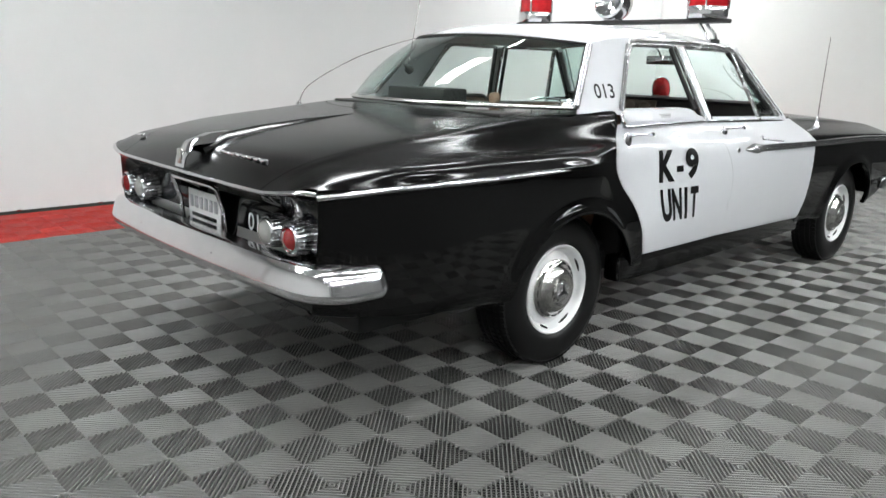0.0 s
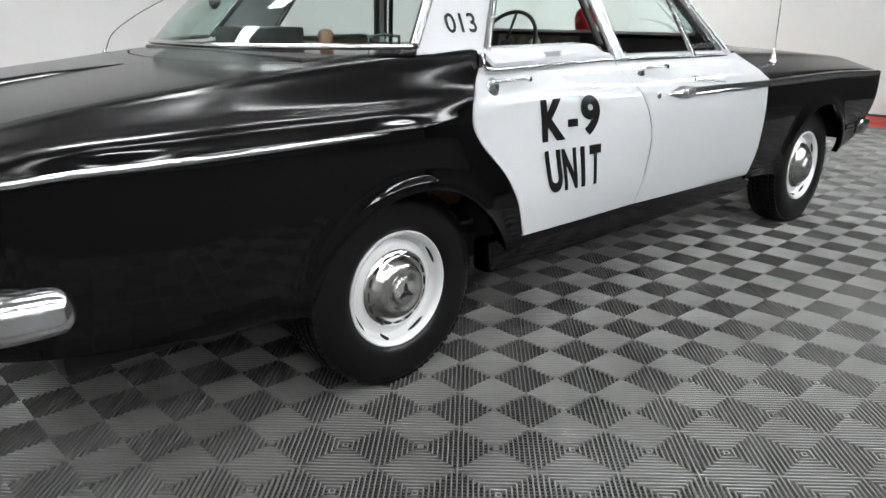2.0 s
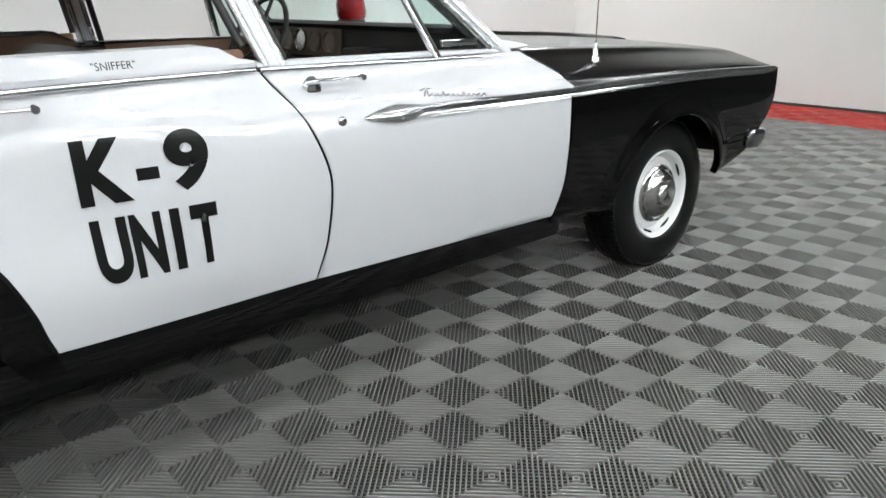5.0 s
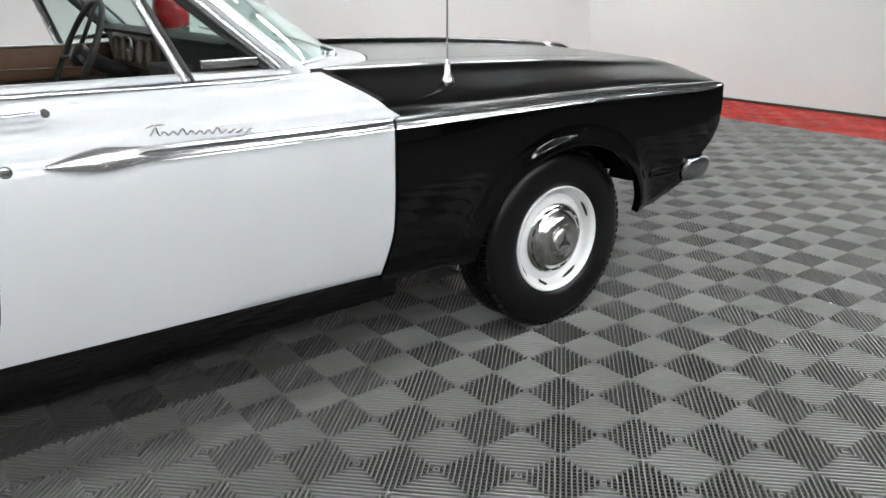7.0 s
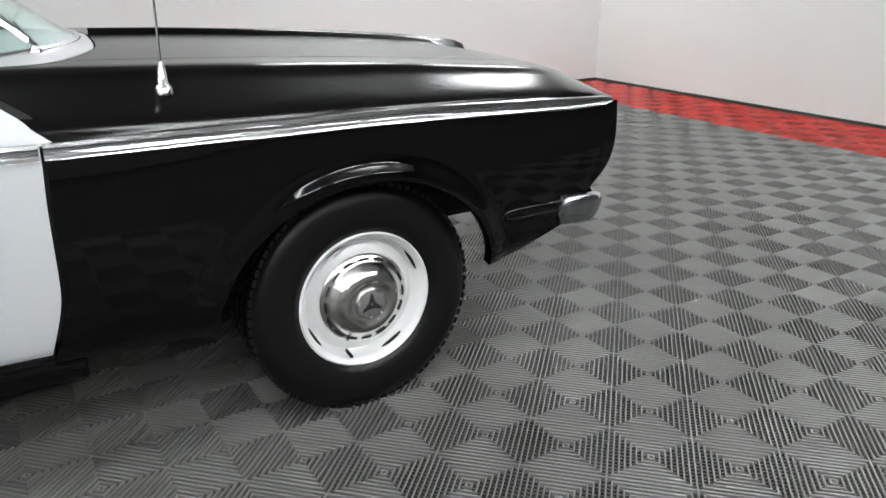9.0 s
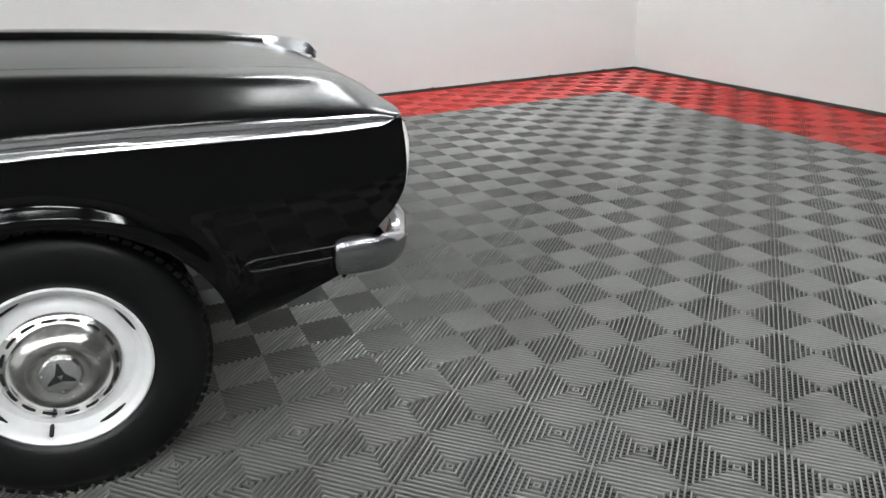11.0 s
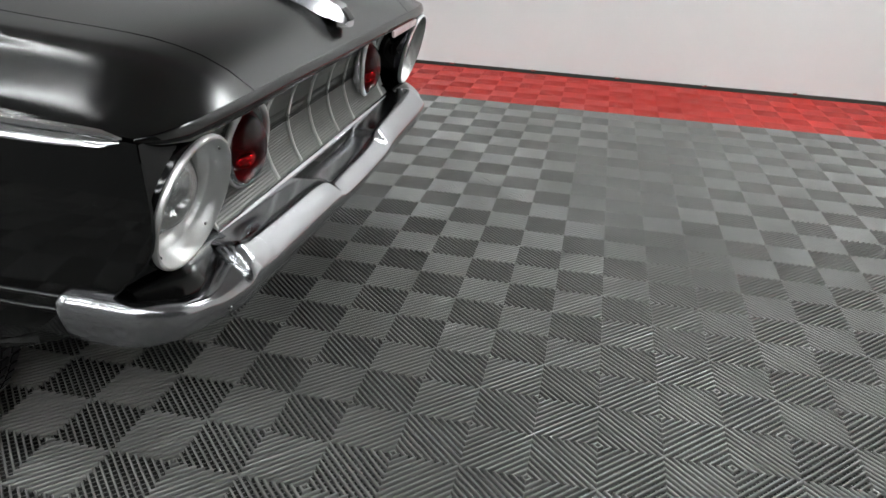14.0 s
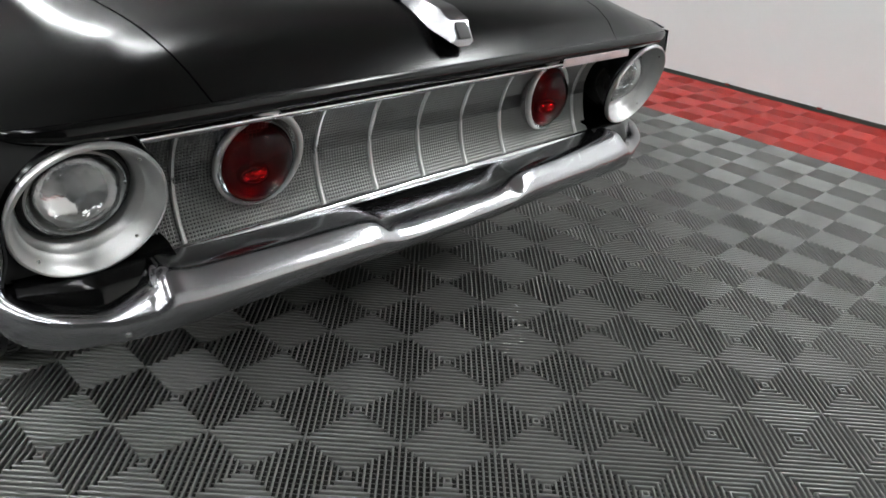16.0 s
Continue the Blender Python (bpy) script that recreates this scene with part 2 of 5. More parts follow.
floor = slab("floor", (X0 + X1) / 2, (Y0 + Y1) / 2, -0.062, X1 - X0 + 0.2, Y1 - Y0 + 0.2, 0.1, SUBFLOOR, "dark floor under grey and red ribbed tiles")


def ceiling_light(x, y, z=3.5, wide=0.30):
    lamp = thing("ceiling_light", "lit white strip lamp set out of view under the ceiling", "lamp", (x, y, z), "strip lamps under the ceiling")
    part("housing", box(0, 0, 0.05, 1.24, wide + 0.06, 0.06, 0.01), RIM_WHITE, lamp)
    part("diffuser", box(0, 0, 0.012, 1.20, wide, 0.012, 0.003), TUBE, lamp, "glowing white diffuser")
    for s in (-1, 1):
        part("rod", tube([(s * 0.45, 0, 0.08), (s * 0.45, 0, ZC - z)], 0.006, 6), STEEL, lamp)
    return lamp


LAMP_X = (-3.61, -1.89, -0.17, 1.55, 3.27, 4.99, 6.71)
# rows at y -6.7 and 2.8 are added fill for doors and front
for wide, row_y, row_x in ((0.28, (-6.7, -4.3), LAMP_X), (0.12, (-1.9,), LAMP_X), (0.40, (0.6,), LAMP_X[:3]), (0.10, (0.6,), LAMP_X[3:4]), (0.40, (2.8,), LAMP_X[5:])):
    spots = [(lx, ly) for ly in row_y for lx in row_x]
    first_light = ceiling_light(*spots[0], wide=wide)
    for lx, ly in spots[1:]:
        copy_thing(first_light, pose(lx, ly, 3.5))

# the car --------------------------------------------------------------------
car = thing("police_car", "black and white vintage police sedan parked on ribbed tiles", "car")

SIDE_Z = (0.33, 0.42, 0.55, 0.70, 0.80, 0.86, 0.90, 0.95, 1.00)
SIDE_X = (-1.26, -1.05, -0.6, 0.0, 0.4, 0.62, 0.85, 1.2, 2.2, 2.9, 3.5, 3.7, 3.80)
SIDE_W = (
    (0.66, 0.70, 0.735, 0.755, 0.76, 0.757, 0.74, 0.72, 0.70),
    (0.775, 0.805, 0.825, 0.838, 0.845, 0.848, 0.84, 0.79, 0.74),
    (0.82, 0.86, 0.878, 0.888, 0.89, 0.89, 0.86, 0.80, 0.74),
    (0.825, 0.865, 0.880, 0.890, 0.892, 0.888, 0.86, 0.80, 0.75),
    (0.825, 0.860, 0.868, 0.842, 0.824, 0.815, 0.803, 0.778, 0.752),
    (0.830, 0.866, 0.878, 0.850, 0.840, 0.833, 0.822, 0.790, 0.757),
    (0.833, 0.868, 0.889, 0.880, 0.866, 0.856, 0.840, 0.797, 0.762),
    (0.835, 0.868, 0.886, 0.895, 0.888, 0.872, 0.845, 0.797, 0.762),
    (0.830, 0.862, 0.882, 0.892, 0.888, 0.874, 0.845, 0.80, 0.768),
    (0.830, 0.862, 0.880, 0.890, 0.890, 0.882, 0.845, 0.80, 0.77),
    (0.822, 0.857, 0.877, 0.889, 0.890, 0.880, 0.843, 0.79, 0.77),
    (0.812, 0.850, 0.874, 0.888, 0.889, 0.878, 0.84, 0.79, 0.77),
    (0.77, 0.818, 0.858, 0.881, 0.884, 0.868, 0.832, 0.79, 0.77),
)
ARCHES = ((-0.015, 0.33, 0.385, 0.345), (2.93, 0.33, 0.40, 0.350))


def side_w(x, z):
    """Half width of the body at x, z, with the lips of the wheel arches."""
    w = hermite(SIDE_X, [hermite(SIDE_Z, r, z) for r in SIDE_W], x)
    for cx, cz, a, b in ARCHES:
        r = math.hypot((x - cx) / a, (z - cz) / b)
        if z > cz - 0.1 and 0.8 < r < 1.5:
            fade = min(1, max(0, (0.44 - x) / 0.22)) if cx < 1 else 1
            w += fade * (0.019 * math.exp(-((r - 1.03) / 0.078) ** 2) + 0.003 * math.exp(-((r - 1.0) / 0.03) ** 2))
    return w


def arch_low(x, low):
    """Lower edge of the body: the sill line, raised round the wheels."""
    z = low(x)
    for cx, cz, a, b in ARCHES:
        if abs(x - cx) < a:
            z = max(z, cz + b * math.sqrt(1 - ((x - cx) / a) ** 2))
    return z


def spread(a, b, n):
    """n + 1 even steps from a to b, closer together at the ends of the wheel arches."""
    xs = [a + (b - a) * i / n for i in range(n + 1)]
    for cx, cz, ra, rb in ARCHES:
        for k in range(0, 41):
            x = cx - ra * math.cos(math.pi * k / 40)
            if a < x < b:
                xs.append(x)
    xs.sort()
    out = [xs[0]]
    for x in xs[1:]:
        if x - out[-1] > 0.002:
            out.append(x)
    out[-1] = b
    return out


def side_panel(xa, xb, low, top, nx=30, nz=16, hold=None):
    """A sheet of the right flank between two edge curves xa(z), xb(z), from low(x) up to top(x); upright lines within hold."""
    rows = []
    a0, b0 = xa(0.6), xb(0.6)

    def lean(x0, u, z):
        if not hold:
            return xa(z) + u * (xb(z) - xa(z))
        ka, kb = max(0, (hold[0] - x0) / (hold[0] - a0)), max(0, (x0 - hold[1]) / (b0 - hold[1]))
        return x0 + (xa(z) - a0) * ka * ka * (3 - 2 * ka) + (xb(z) - b0) * kb

    for x0 in spread(a0, b0, nx):
        u = (x0 - a0) / (b0 - a0)
        zl, zt = arch_low(x0, low), top(x0)
        row = []
        for j in range(nz + 1):
            z = zl + (zt - zl) * j / nz
            x = lean(x0, u, z)
            row.append((x, -side_w(x, z), z))
        x, y, z = row[0]
        row = [(x, y + 0.03, z + 0.004), (x, y + 0.006, z - 0.003)] + row
        rows.append(row)
    return grid(rows)


def both(name, bm, mat, parent, label="", thick=0.004):
    left = mirror(bm)
    return part(name, bm, mat, parent, label, thick), part(name, left, mat, parent, label, thick)


REAR_EDGE_Z = (0.358, 0.417, 0.466, 0.515, 0.573, 0.629, 0.677, 0.758, 0.842, 0.948, 1.02, 1.06)
REAR_EDGE_X = (0.519, 0.495, 0.478, 0.466, 0.445, 0.420, 0.388, 0.310, 0.263, 0.327, 0.390, 0.415)
MID_EDGE_Z = (0.36, 0.42, 0.55, 0.69, 0.85, 1.00)
MID_EDGE_X = (1.15, 1.17, 1.21, 1.225, 1.18, 1.10)
FRONT_EDGE_Z = (0.36, 0.40, 0.55, 0.71, 0.86, 1.00)
FRONT_EDGE_X = (2.175, 2.188, 2.224, 2.228, 2.236, 2.05)
GAP = 0.0048


def rear_edge(z):
    return hermite(REAR_EDGE_Z, REAR_EDGE_X, z)


def mid_edge(z):
    return hermite(MID_EDGE_Z, MID_EDGE_X, z)


def front_edge(z):
    return hermite(FRONT_EDGE_Z, FRONT_EDGE_X, z)


def rear_low(x):
    return hermite((-1.26, -0.9, -0.45, 0.3, 0.52), (0.47, 0.42, 0.38, 0.35, 0.36), x)


def front_low(x):
    return hermite((2.1, 2.5, 3.30, 3.45, 3.62, 3.78), (0.37, 0.35, 0.362, 0.374, 0.418, 0.47), x)


def nose_edge(z):
    return hermite((0.40, 0.44, 0.50, 0.55, 0.583, 0.62, 0.65, 0.70, 0.80), (3.60, 3.62, 3.645, 3.685, 3.720, 3.748, 3.759, 3.763, 3.757), z)


def sill_low(x):
    return 0.425 - 0.03 * max(0, (x - 1.2)) / 1.0


def front_top(x):
    return 1.0 - 0.018 * min(1, max(0, (x - 1.1) / 0.95))


# flanks
fender = side_panel(lambda z: front_edge(z) + GAP, nose_edge, front_low, lambda x: hermite((2.1, 2.5, 3.0, 3.4, 3.6, 3.78), (0.85, 0.848, 0.842, 0.828, 0.818, 0.80), x), 40, 14, (2.52, 3.34))
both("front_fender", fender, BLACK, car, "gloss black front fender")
rdoor = side_panel(lambda z: rear_edge(z) + GAP, lambda z: mid_edge(z) - GAP, sill_low, lambda x: 1.0, 24, 36)
fdoor = side_panel(lambda z: mid_edge(z) + GAP, lambda z: front_edge(z) - GAP, sill_low, front_top, 30, 36)
rear_doors = both("rear_door", rdoor, WHITE, car, "white painted rear door")
front_doors = both("front_door", fdoor, WHITE, car, "white painted front door")

# dark strips behind the door gaps stand in for the shade inside
for edge_x, side_doors in ((rear_edge, rear_doors), (mid_edge, rear_doors), (front_edge, front_doors)):
    rows = [[(edge_x(z) + e, -(side_w(edge_x(z), z) - 0.012), z) for e in (-0.02, 0.02)] for z in [0.42 + 0.57 * j / 20 for j in range(21)]]
    for strip_bm, door in zip((grid(rows), mirror(grid(rows))), side_doors):
        part("door_seal", strip_bm, DARK, door, "dark strip put behind the door gap in place of its shade", 0.004)

# upper surfaces: half sections from the centre line to the side moulding
REAR_X = (-1.27, -1.20, -1.10, -0.85, -0.50, -0.15, 0.38)
REAR_S = (
    ((0, .835), (.34, .835), (.55, .835), (.62, .836), (.68, .838), (.72, .84), (.75, .846)),
    ((0, .895), (.34, .889), (.56, .878), (.635, .875), (.71, .872), (.755, .866), (.787, .853)),
    ((0, .936), (.35, .932), (.585, .921), (.66, .914), (.745, .905), (.803, .887), (.835, .860)),
    ((0, .982), (.35, .977), (.61, .967), (.69, .952), (.78, .928), (.852, .909), (.885, .864)),
    ((0, 1.017), (.35, 1.013), (.62, 1.003), (.69, .982), (.78, .936), (.856, .913), (.89, .864)),
    ((0, 1.048), (.35, 1.045), (.63, 1.037), (.70, 1.005), (.79, .933), (.856, .909), (.89, .863)),
    ((0, 1.06), (.35, 1.058), (.660, 1.064), (.735, 1.03), (.777, .955), (.803, .908), (.816, .862)),
)
FRONT_X = (1.98, 2.5, 3.0, 3.4, 3.6, 3.72, 3.79)
FRONT_S = (
    ((0, 1.0), (.35, .997), (.615, .990), (.695, .983), (.742, .957), (.845, .895), (.878, .852)),
    ((0, .991), (.35, .985), (.615, .971), (.695, .963), (.738, .937), (.848, .883), (.885, .849)),
    ((0, .966), (.35, .960), (.615, .946), (.697, .939), (.742, .914), (.858, .869), (.89, .843)),
    ((0, .936), (.35, .929), (.615, .915), (.697, .907), (.745, .888), (.86, .853), (.89, .829)),
    ((0, .914), (.35, .908), (.61, .898), (.695, .890), (.755, .872), (.857, .838), (.887, .819)),
    ((0, .875), (.35, .873), (.60, .866), (.69, .858), (.775, .841), (.852, .823), (.883, .811)),
    ((0, .815), (.35, .815), (.58, .813), (.68, .811), (.775, .807), (.83, .802), (.856, .798)),
)


def section(xs, table, x, s):
    """The point of the upper surface at x and s (0 the centre line, 6 the side moulding), right side."""
    pts = [(hermite(xs, [r[k][0] for r in table], x), hermite(xs, [r[k][1] for r in table], x)) for k in range(7)]
    y, z = curve_at(pts, s)
    return x, -y, z


def upper(xs, table, xa, xb, sa, sb, nx, ns):
    rows = []
    for j in range(ns + 1):
        s = sa + (sb - sa) * j / ns
        a, b = xa(s), xb(s)
        rows.append([section(xs, table, a + (b - a) * i / nx, s) for i in range(nx + 1)])
    return rows


def rear_back(s):
    return -1.27 + 0.07 * (s / 6) ** 3


def door_joint(s):
    z = section(REAR_X, REAR_S, 0.3, s)[2]
    return rear_edge(z) - GAP


LID = 2.1
def lid_front(s):
    return -0.38 + 0.21 * (s / LID) ** 2.4


lid_rows = upper(REAR_X, REAR_S, rear_back, lid_front, 0, LID, 30, 21)
left_rows = [[(x, -y, z) for x, y, z in r] for r in lid_rows[:0:-1]]
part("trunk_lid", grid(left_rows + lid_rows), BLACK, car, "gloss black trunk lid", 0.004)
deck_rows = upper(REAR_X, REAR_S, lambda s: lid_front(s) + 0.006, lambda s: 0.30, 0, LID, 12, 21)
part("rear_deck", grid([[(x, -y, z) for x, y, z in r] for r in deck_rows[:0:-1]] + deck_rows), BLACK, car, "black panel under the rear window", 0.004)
# rear quarter: flank and rounded shoulder in one sheet
QUARTER_BACK = -1.20
q_rows = []
for x0 in spread(QUARTER_BACK, rear_edge(0.6) - GAP, 44):
    u = (x0 - QUARTER_BACK) / (rear_edge(0.6) - GAP - QUARTER_BACK)
    ku = max(0, (u - 0.62) / 0.38)
    zl = arch_low(x0, rear_low)
    row = []
    for j in range(15):
        z = zl + (0.862 - zl) * j / 14
        x = x0 + ku * ku * (rear_edge(z) - rear_edge(0.6))
        row.append((x, -side_w(x, z), z))
    x, y, z = row[0]
    row = [(x, y + 0.03, z + 0.004), (x, y + 0.006, z - 0.003)] + row
    x6, y6, z6 = row[-1]
    e = section(REAR_X, REAR_S, x6, 6)
    for j in range(1, 39):
        s = 6 - (6 - LID - 0.02) * j / 38
        k = min(1, j / 10)
        lin = rear_back(s) + u * (door_joint(s) - rear_back(s))
        held = x0 + ku * ku * (door_joint(s) - rear_edge(0.6) + GAP) + (1 - u) ** 2 * (rear_back(s) - QUARTER_BACK)
        x = held + (lin - held) * k * k * (3 - 2 * k)
        _, y, z = section(REAR_X, REAR_S, x, s)
        k = max(0, s - 4.5) / 1.5
        row.append((x, y + (y6 - e[1]) * k, z + (z6 - e[2]) * k))
    q_rows.append(row)
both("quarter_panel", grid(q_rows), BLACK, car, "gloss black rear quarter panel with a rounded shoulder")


def cowl_edge(s):
    return hermite((0, 1, 2, 2.6, 3, 4, 5, 6), (2.45, 2.425, 2.30, 2.15, 2.10, 2.12, 2.21, 2.26), s)


def nose_front(s):
    """Front end of the hood and fender tops."""
    return 3.79 - 0.045 * (s / 6) ** 4


HOOD = 1.9
hood_rows = upper(FRONT_X, FRONT_S, lambda s: cowl_edge(s) + GAP, nose_front, 0, HOOD, 34, 19)
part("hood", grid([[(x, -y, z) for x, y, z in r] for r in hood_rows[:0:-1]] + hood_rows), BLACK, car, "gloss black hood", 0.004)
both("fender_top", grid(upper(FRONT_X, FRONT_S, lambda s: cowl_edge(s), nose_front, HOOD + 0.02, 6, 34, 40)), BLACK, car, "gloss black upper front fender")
cowl_rows = upper(FRONT_X, FRONT_S, lambda s: 1.98, lambda s: cowl_edge(s), 0, 6, 8, 60)
part("cowl", grid([[(x, -y, z) for x, y, z in r] for r in cowl_rows[:0:-1]] + cowl_rows), WHITE, car, "white painted cowl below the windscreen", 0.004)

# sills and floor pan
part("sill", box(1.3, -0.80, 0.365, 1.9, 0.09, 0.12, 0.02), BLACK, car, "black sill")
part("sill", box(1.3, 0.80, 0.365, 1.9, 0.09, 0.12, 0.02), BLACK, car, "black sill")
part("floor_pan", box(0.75, 0, 0.38, 3.5, 1.44, 0.10, 0.03), DARK, car, "dark underbody")
part("floor_pan", box(3.05, 0, 0.40, 1.1, 0.80, 0.10, 0.03), DARK, car, "dark pan below the engine")
for cx, *_ in ARCHES:
    both("wheel_well", box(cx, -0.56, 0.60, 0.86, 0.04, 0.34), DARK, car, "", 0)
    both("wheel_well", box(cx, -0.66, 0.755, 0.86, 0.24, 0.03), DARK, car, "", 0)
    for e in (-0.44, 0.44) if cx < 1 else (-0.44,):
        both("wheel_well", box(cx + e, -0.665, 0.58, 0.03, 0.23, 0.36), DARK, car, "", 0)

# wheels
TYRE_R = 0.325


def wheel(x, y, side):
    hub = part("wheel", lathe([(0.0, -0.09), (0.16, -0.09), (0.175, -0.02), (0.17, 0.03), (0.10, 0.03), (0, 0.03)], pose(0, 0, 0), 32), DARK, car)
    hub.matrix_basis = pose(x, y, TYRE_R, 90 if side < 0 else -90, 0, 0)
    prof = [(0.18, -0.085), (0.225, -0.097), (0.265, -0.10), (0.30, -0.092), (0.318, -0.078), (TYRE_R, -0.06), (TYRE_R, 0.06), (0.318, 0.078),
            (0.304, 0.090), (0.288, 0.0965), (0.270, 0.0995), (0.250, 0.1005), (0.230, 0.099), (0.215, 0.0955), (0.202, 0.089), (0.190, 0.075)]
    part("tyre", lathe(prof, pose(0, 0, 0), 72), RUBBER, hub, "worn black rubber tyre")
    rim = [(0.192, 0.078), (0.195, 0.086), (0.190, 0.090), (0.180, 0.084), (0.174, 0.070), (0.172, 0.055), (0.160, 0.045), (0.150, 0.05), (0.135, 0.062), (0.12, 0.06), (0.10, 0.05)]
    part("rim", lathe(rim, pose(0, 0, 0), 64), RIM_WHITE, hub, "white painted steel rim")
    cap = [(0.128, 0.06), (0.130, 0.068), (0.124, 0.074), (0.112, 0.078), (0.105, 0.084), (0.088, 0.104), (0.070, 0.112), (0.064, 0.112), (0.058, 0.106),
           (0.046, 0.106), (0.043, 0.114), (0.036, 0.118), (0.0, 0.120)]
    part("hubcap", lathe(cap, pose(0, 0, 0), 64), STEEL, hub, "bright hubcap with embossed emblem")
    part("cap_disc", lathe([(0.0, 0.1205), (0.034, 0.1195), (0.041, 0.1165)], pose(0, 0, 0), 32), FRAME, hub, "pale disc on the hubcap")
    return hub


for x, y in ((0, 0.69), (2.946, 0.735)):
    wheel(x, -y, -1)
    wheel(x, y, 1)

# wheel details: rim slots, hubcap windows, tread lugs
for hub in [o for o in car.children if o.name.startswith("wheel") and "well" not in o.name]:
    for k in range(4):
        a = math.pi / 2 * k + 0.5
        pts = [(0.1725 * math.cos(a + d), 0.1725 * math.sin(a + d), 0.0665) for d in (-0.2, -0.1, 0, 0.1, 0.2)]
        part("slot", tube(pts, [0.002, 0.005, 0.0055, 0.005, 0.002], 6), DARK, hub, "dark rim slot")
    for k in range(16):
        a = 2 * math.pi * k / 16
        pts = [(0.1165 * math.cos(a + d), 0.1165 * math.sin(a + d), 0.0768) for d in (-0.13, 0, 0.13)]
        part("cap_window", tube(pts, [0.003, 0.0042, 0.003], 6, flat=0.5), DARK, hub)
    star = bmesh.new()
    for k in range(3):
        a = 2 * math.pi * k / 3 + math.pi / 2
        tube([(0.004 * math.cos(a), 0.004 * math.sin(a), 0.121), (0.032 * math.cos(a), 0.032 * math.sin(a), 0.1205)], [0.010, 0.0022], 6, star, flat=0.3)
    part("emblem", star, DARK, hub, "dark three-armed mark")
    part("valve", tube([(0.165 * math.cos(4.4), 0.165 * math.sin(4.4), 0.045), (0.168 * math.cos(4.4), 0.168 * math.sin(4.4), 0.085)], 0.005, 6), DARK, hub)
    lug = bmesh.new()
    for k in range(76):
        a = 2 * math.pi * k / 76
        m = Matrix.Rotation(a, 4, "Z")
        for e in (-1, 1):
            box(0.3215, 0, e * 0.068, 0.012, 0.019, 0.022, 0.0, m @ Matrix.Rotation(e * 0.12, 4, "X"), lug)
            box(0.3265, 0, e * 0.034, 0.006, 0.020, 0.020, 0.0, m, lug)
        box(0.3265, 0, 0, 0.006, 0.020, 0.024, 0.0, m, lug)
    part("tread", lug, RUBBER, hub, "block tread", smooth=False)

# cabin ----------------------------------------------------------------------


def cabin_w(z, x=1.0):
    """Half width of the cabin at height z, narrower towards the rear."""
    return 0.757 - (z - 1.0) * 0.41 - 0.042 * min(1, max(0, (0.75 - x) / 0.5))


def roof_back(v):
    return hermite((0, 0.5, 1), (0.10, 0.15, 0.35), abs(v))


def roof_front(v):
    return hermite((0, 0.5, 1), (1.72, 1.70, 1.60), abs(v))


def edge_w(x):
    return cabin_w(roof_edge(x), x) + 0.004


def roof_edge(x):
    return hermite((0.3, 0.6, 1.0, 1.65), (1.335, 1.374, 1.382, 1.368), x)


roof_rows = []
for i in range(25):
    u = i / 24
    row = []
    for j in range(29):
        v = -1 + 2 * j / 28
        x = roof_back(v) + u * (roof_front(v) - roof_back(v))
        crown = hermite((0, 0.2, 0.5, 0.8, 1), (1.375, 1.434, 1.455, 1.446, 1.408), u)
        z = roof_edge(x) + (crown - roof_edge(x)) * (1 - abs(v) ** 3.2)
        row.append((x, v * edge_w(x), z))
    row = [(row[0][0], row[0][1] - 0.004, row[0][2] - 0.022)] + row + [(row[-1][0], row[-1][1] + 0.004, row[-1][2] - 0.022)]
    roof_rows.append(row)
roof = part("roof", grid(roof_rows), WHITE, car, "white painted roof", 0.006)


def panel_between(back, front, z0, z1, nz=10, nx=4, out=0.0):
    rows = []
    for j in range(nz + 1):
        z = z0 + (z1 - z0) * j / nz
        a, b = back(z), front(z)
        rows.append([(a + (b - a) * i / nx, -cabin_w(z, a + (b - a) * i / nx) - out, z) for i in range(nx + 1)])
    return grid(rows)


def line(z, za, xa, zb, xb):
    return xa + (xb - xa) * (z - za) / (zb - za)


def glass_back(z):
    return line(z, 1.06, 0.150, 1.34, 0.335)


def rwin_back(z):
    return line(z, 1.04, 0.46, 1.345, 0.632)


def rwin_front(z):
    return line(z, 1.0, 1.12, 1.345, 1.02)


def fwin_back(z):
    return line(z, 1.0, 1.19, 1.345, 1.09)


def fwin_front(z):
    return line(z, 1.0, 1.955, 1.345, 1.60)


both("pillar", panel_between(lambda z: glass_back(z) + 0.012, lambda z: rwin_back(z) - 0.03, 1.048, 1.352), WHITE, car, "white roof pillar", 0.006)  # C pillars
for sgn in (-1, 1):
    # drip rail over the doors, and the screen pillar
    rail = [(rwin_back(z) - 0.028, sgn * (cabin_w(z, rwin_back(z)) + 0.006), z) for z in (1.06, 1.15, 1.25, 1.33)]
    rail += [(x, sgn * (edge_w(x) + 0.014), z) for x, z in ((0.63, 1.362), (0.70, 1.369), (0.95, 1.375), (1.25, 1.374), (1.54, 1.364))]
    rail += [(fwin_front(z) + 0.045, sgn * (cabin_w(z) + 0.004), z) for z in (1.33, 1.25, 1.15, 1.06, 1.0)]
    part("drip_rail", tube(rail, 0.008, 6, flat=1.2), FRAME, car, "bright drip rail")
    pil = [(fwin_front(z) + 0.05, sgn * (cabin_w(z) - 0.012), z) for z in (0.97, 1.05, 1.15, 1.25, 1.35)]
    part("screen_pillar", tube(pil, 0.024, 10), WHITE, car, "white windscreen pillar")
    part("screen_trim", tube([(x + 0.03, y - sgn * 0.012, z) for x, y, z in pil], 0.007, 6), CHROME, car)

# windscreen and rear window
DOWN = 14


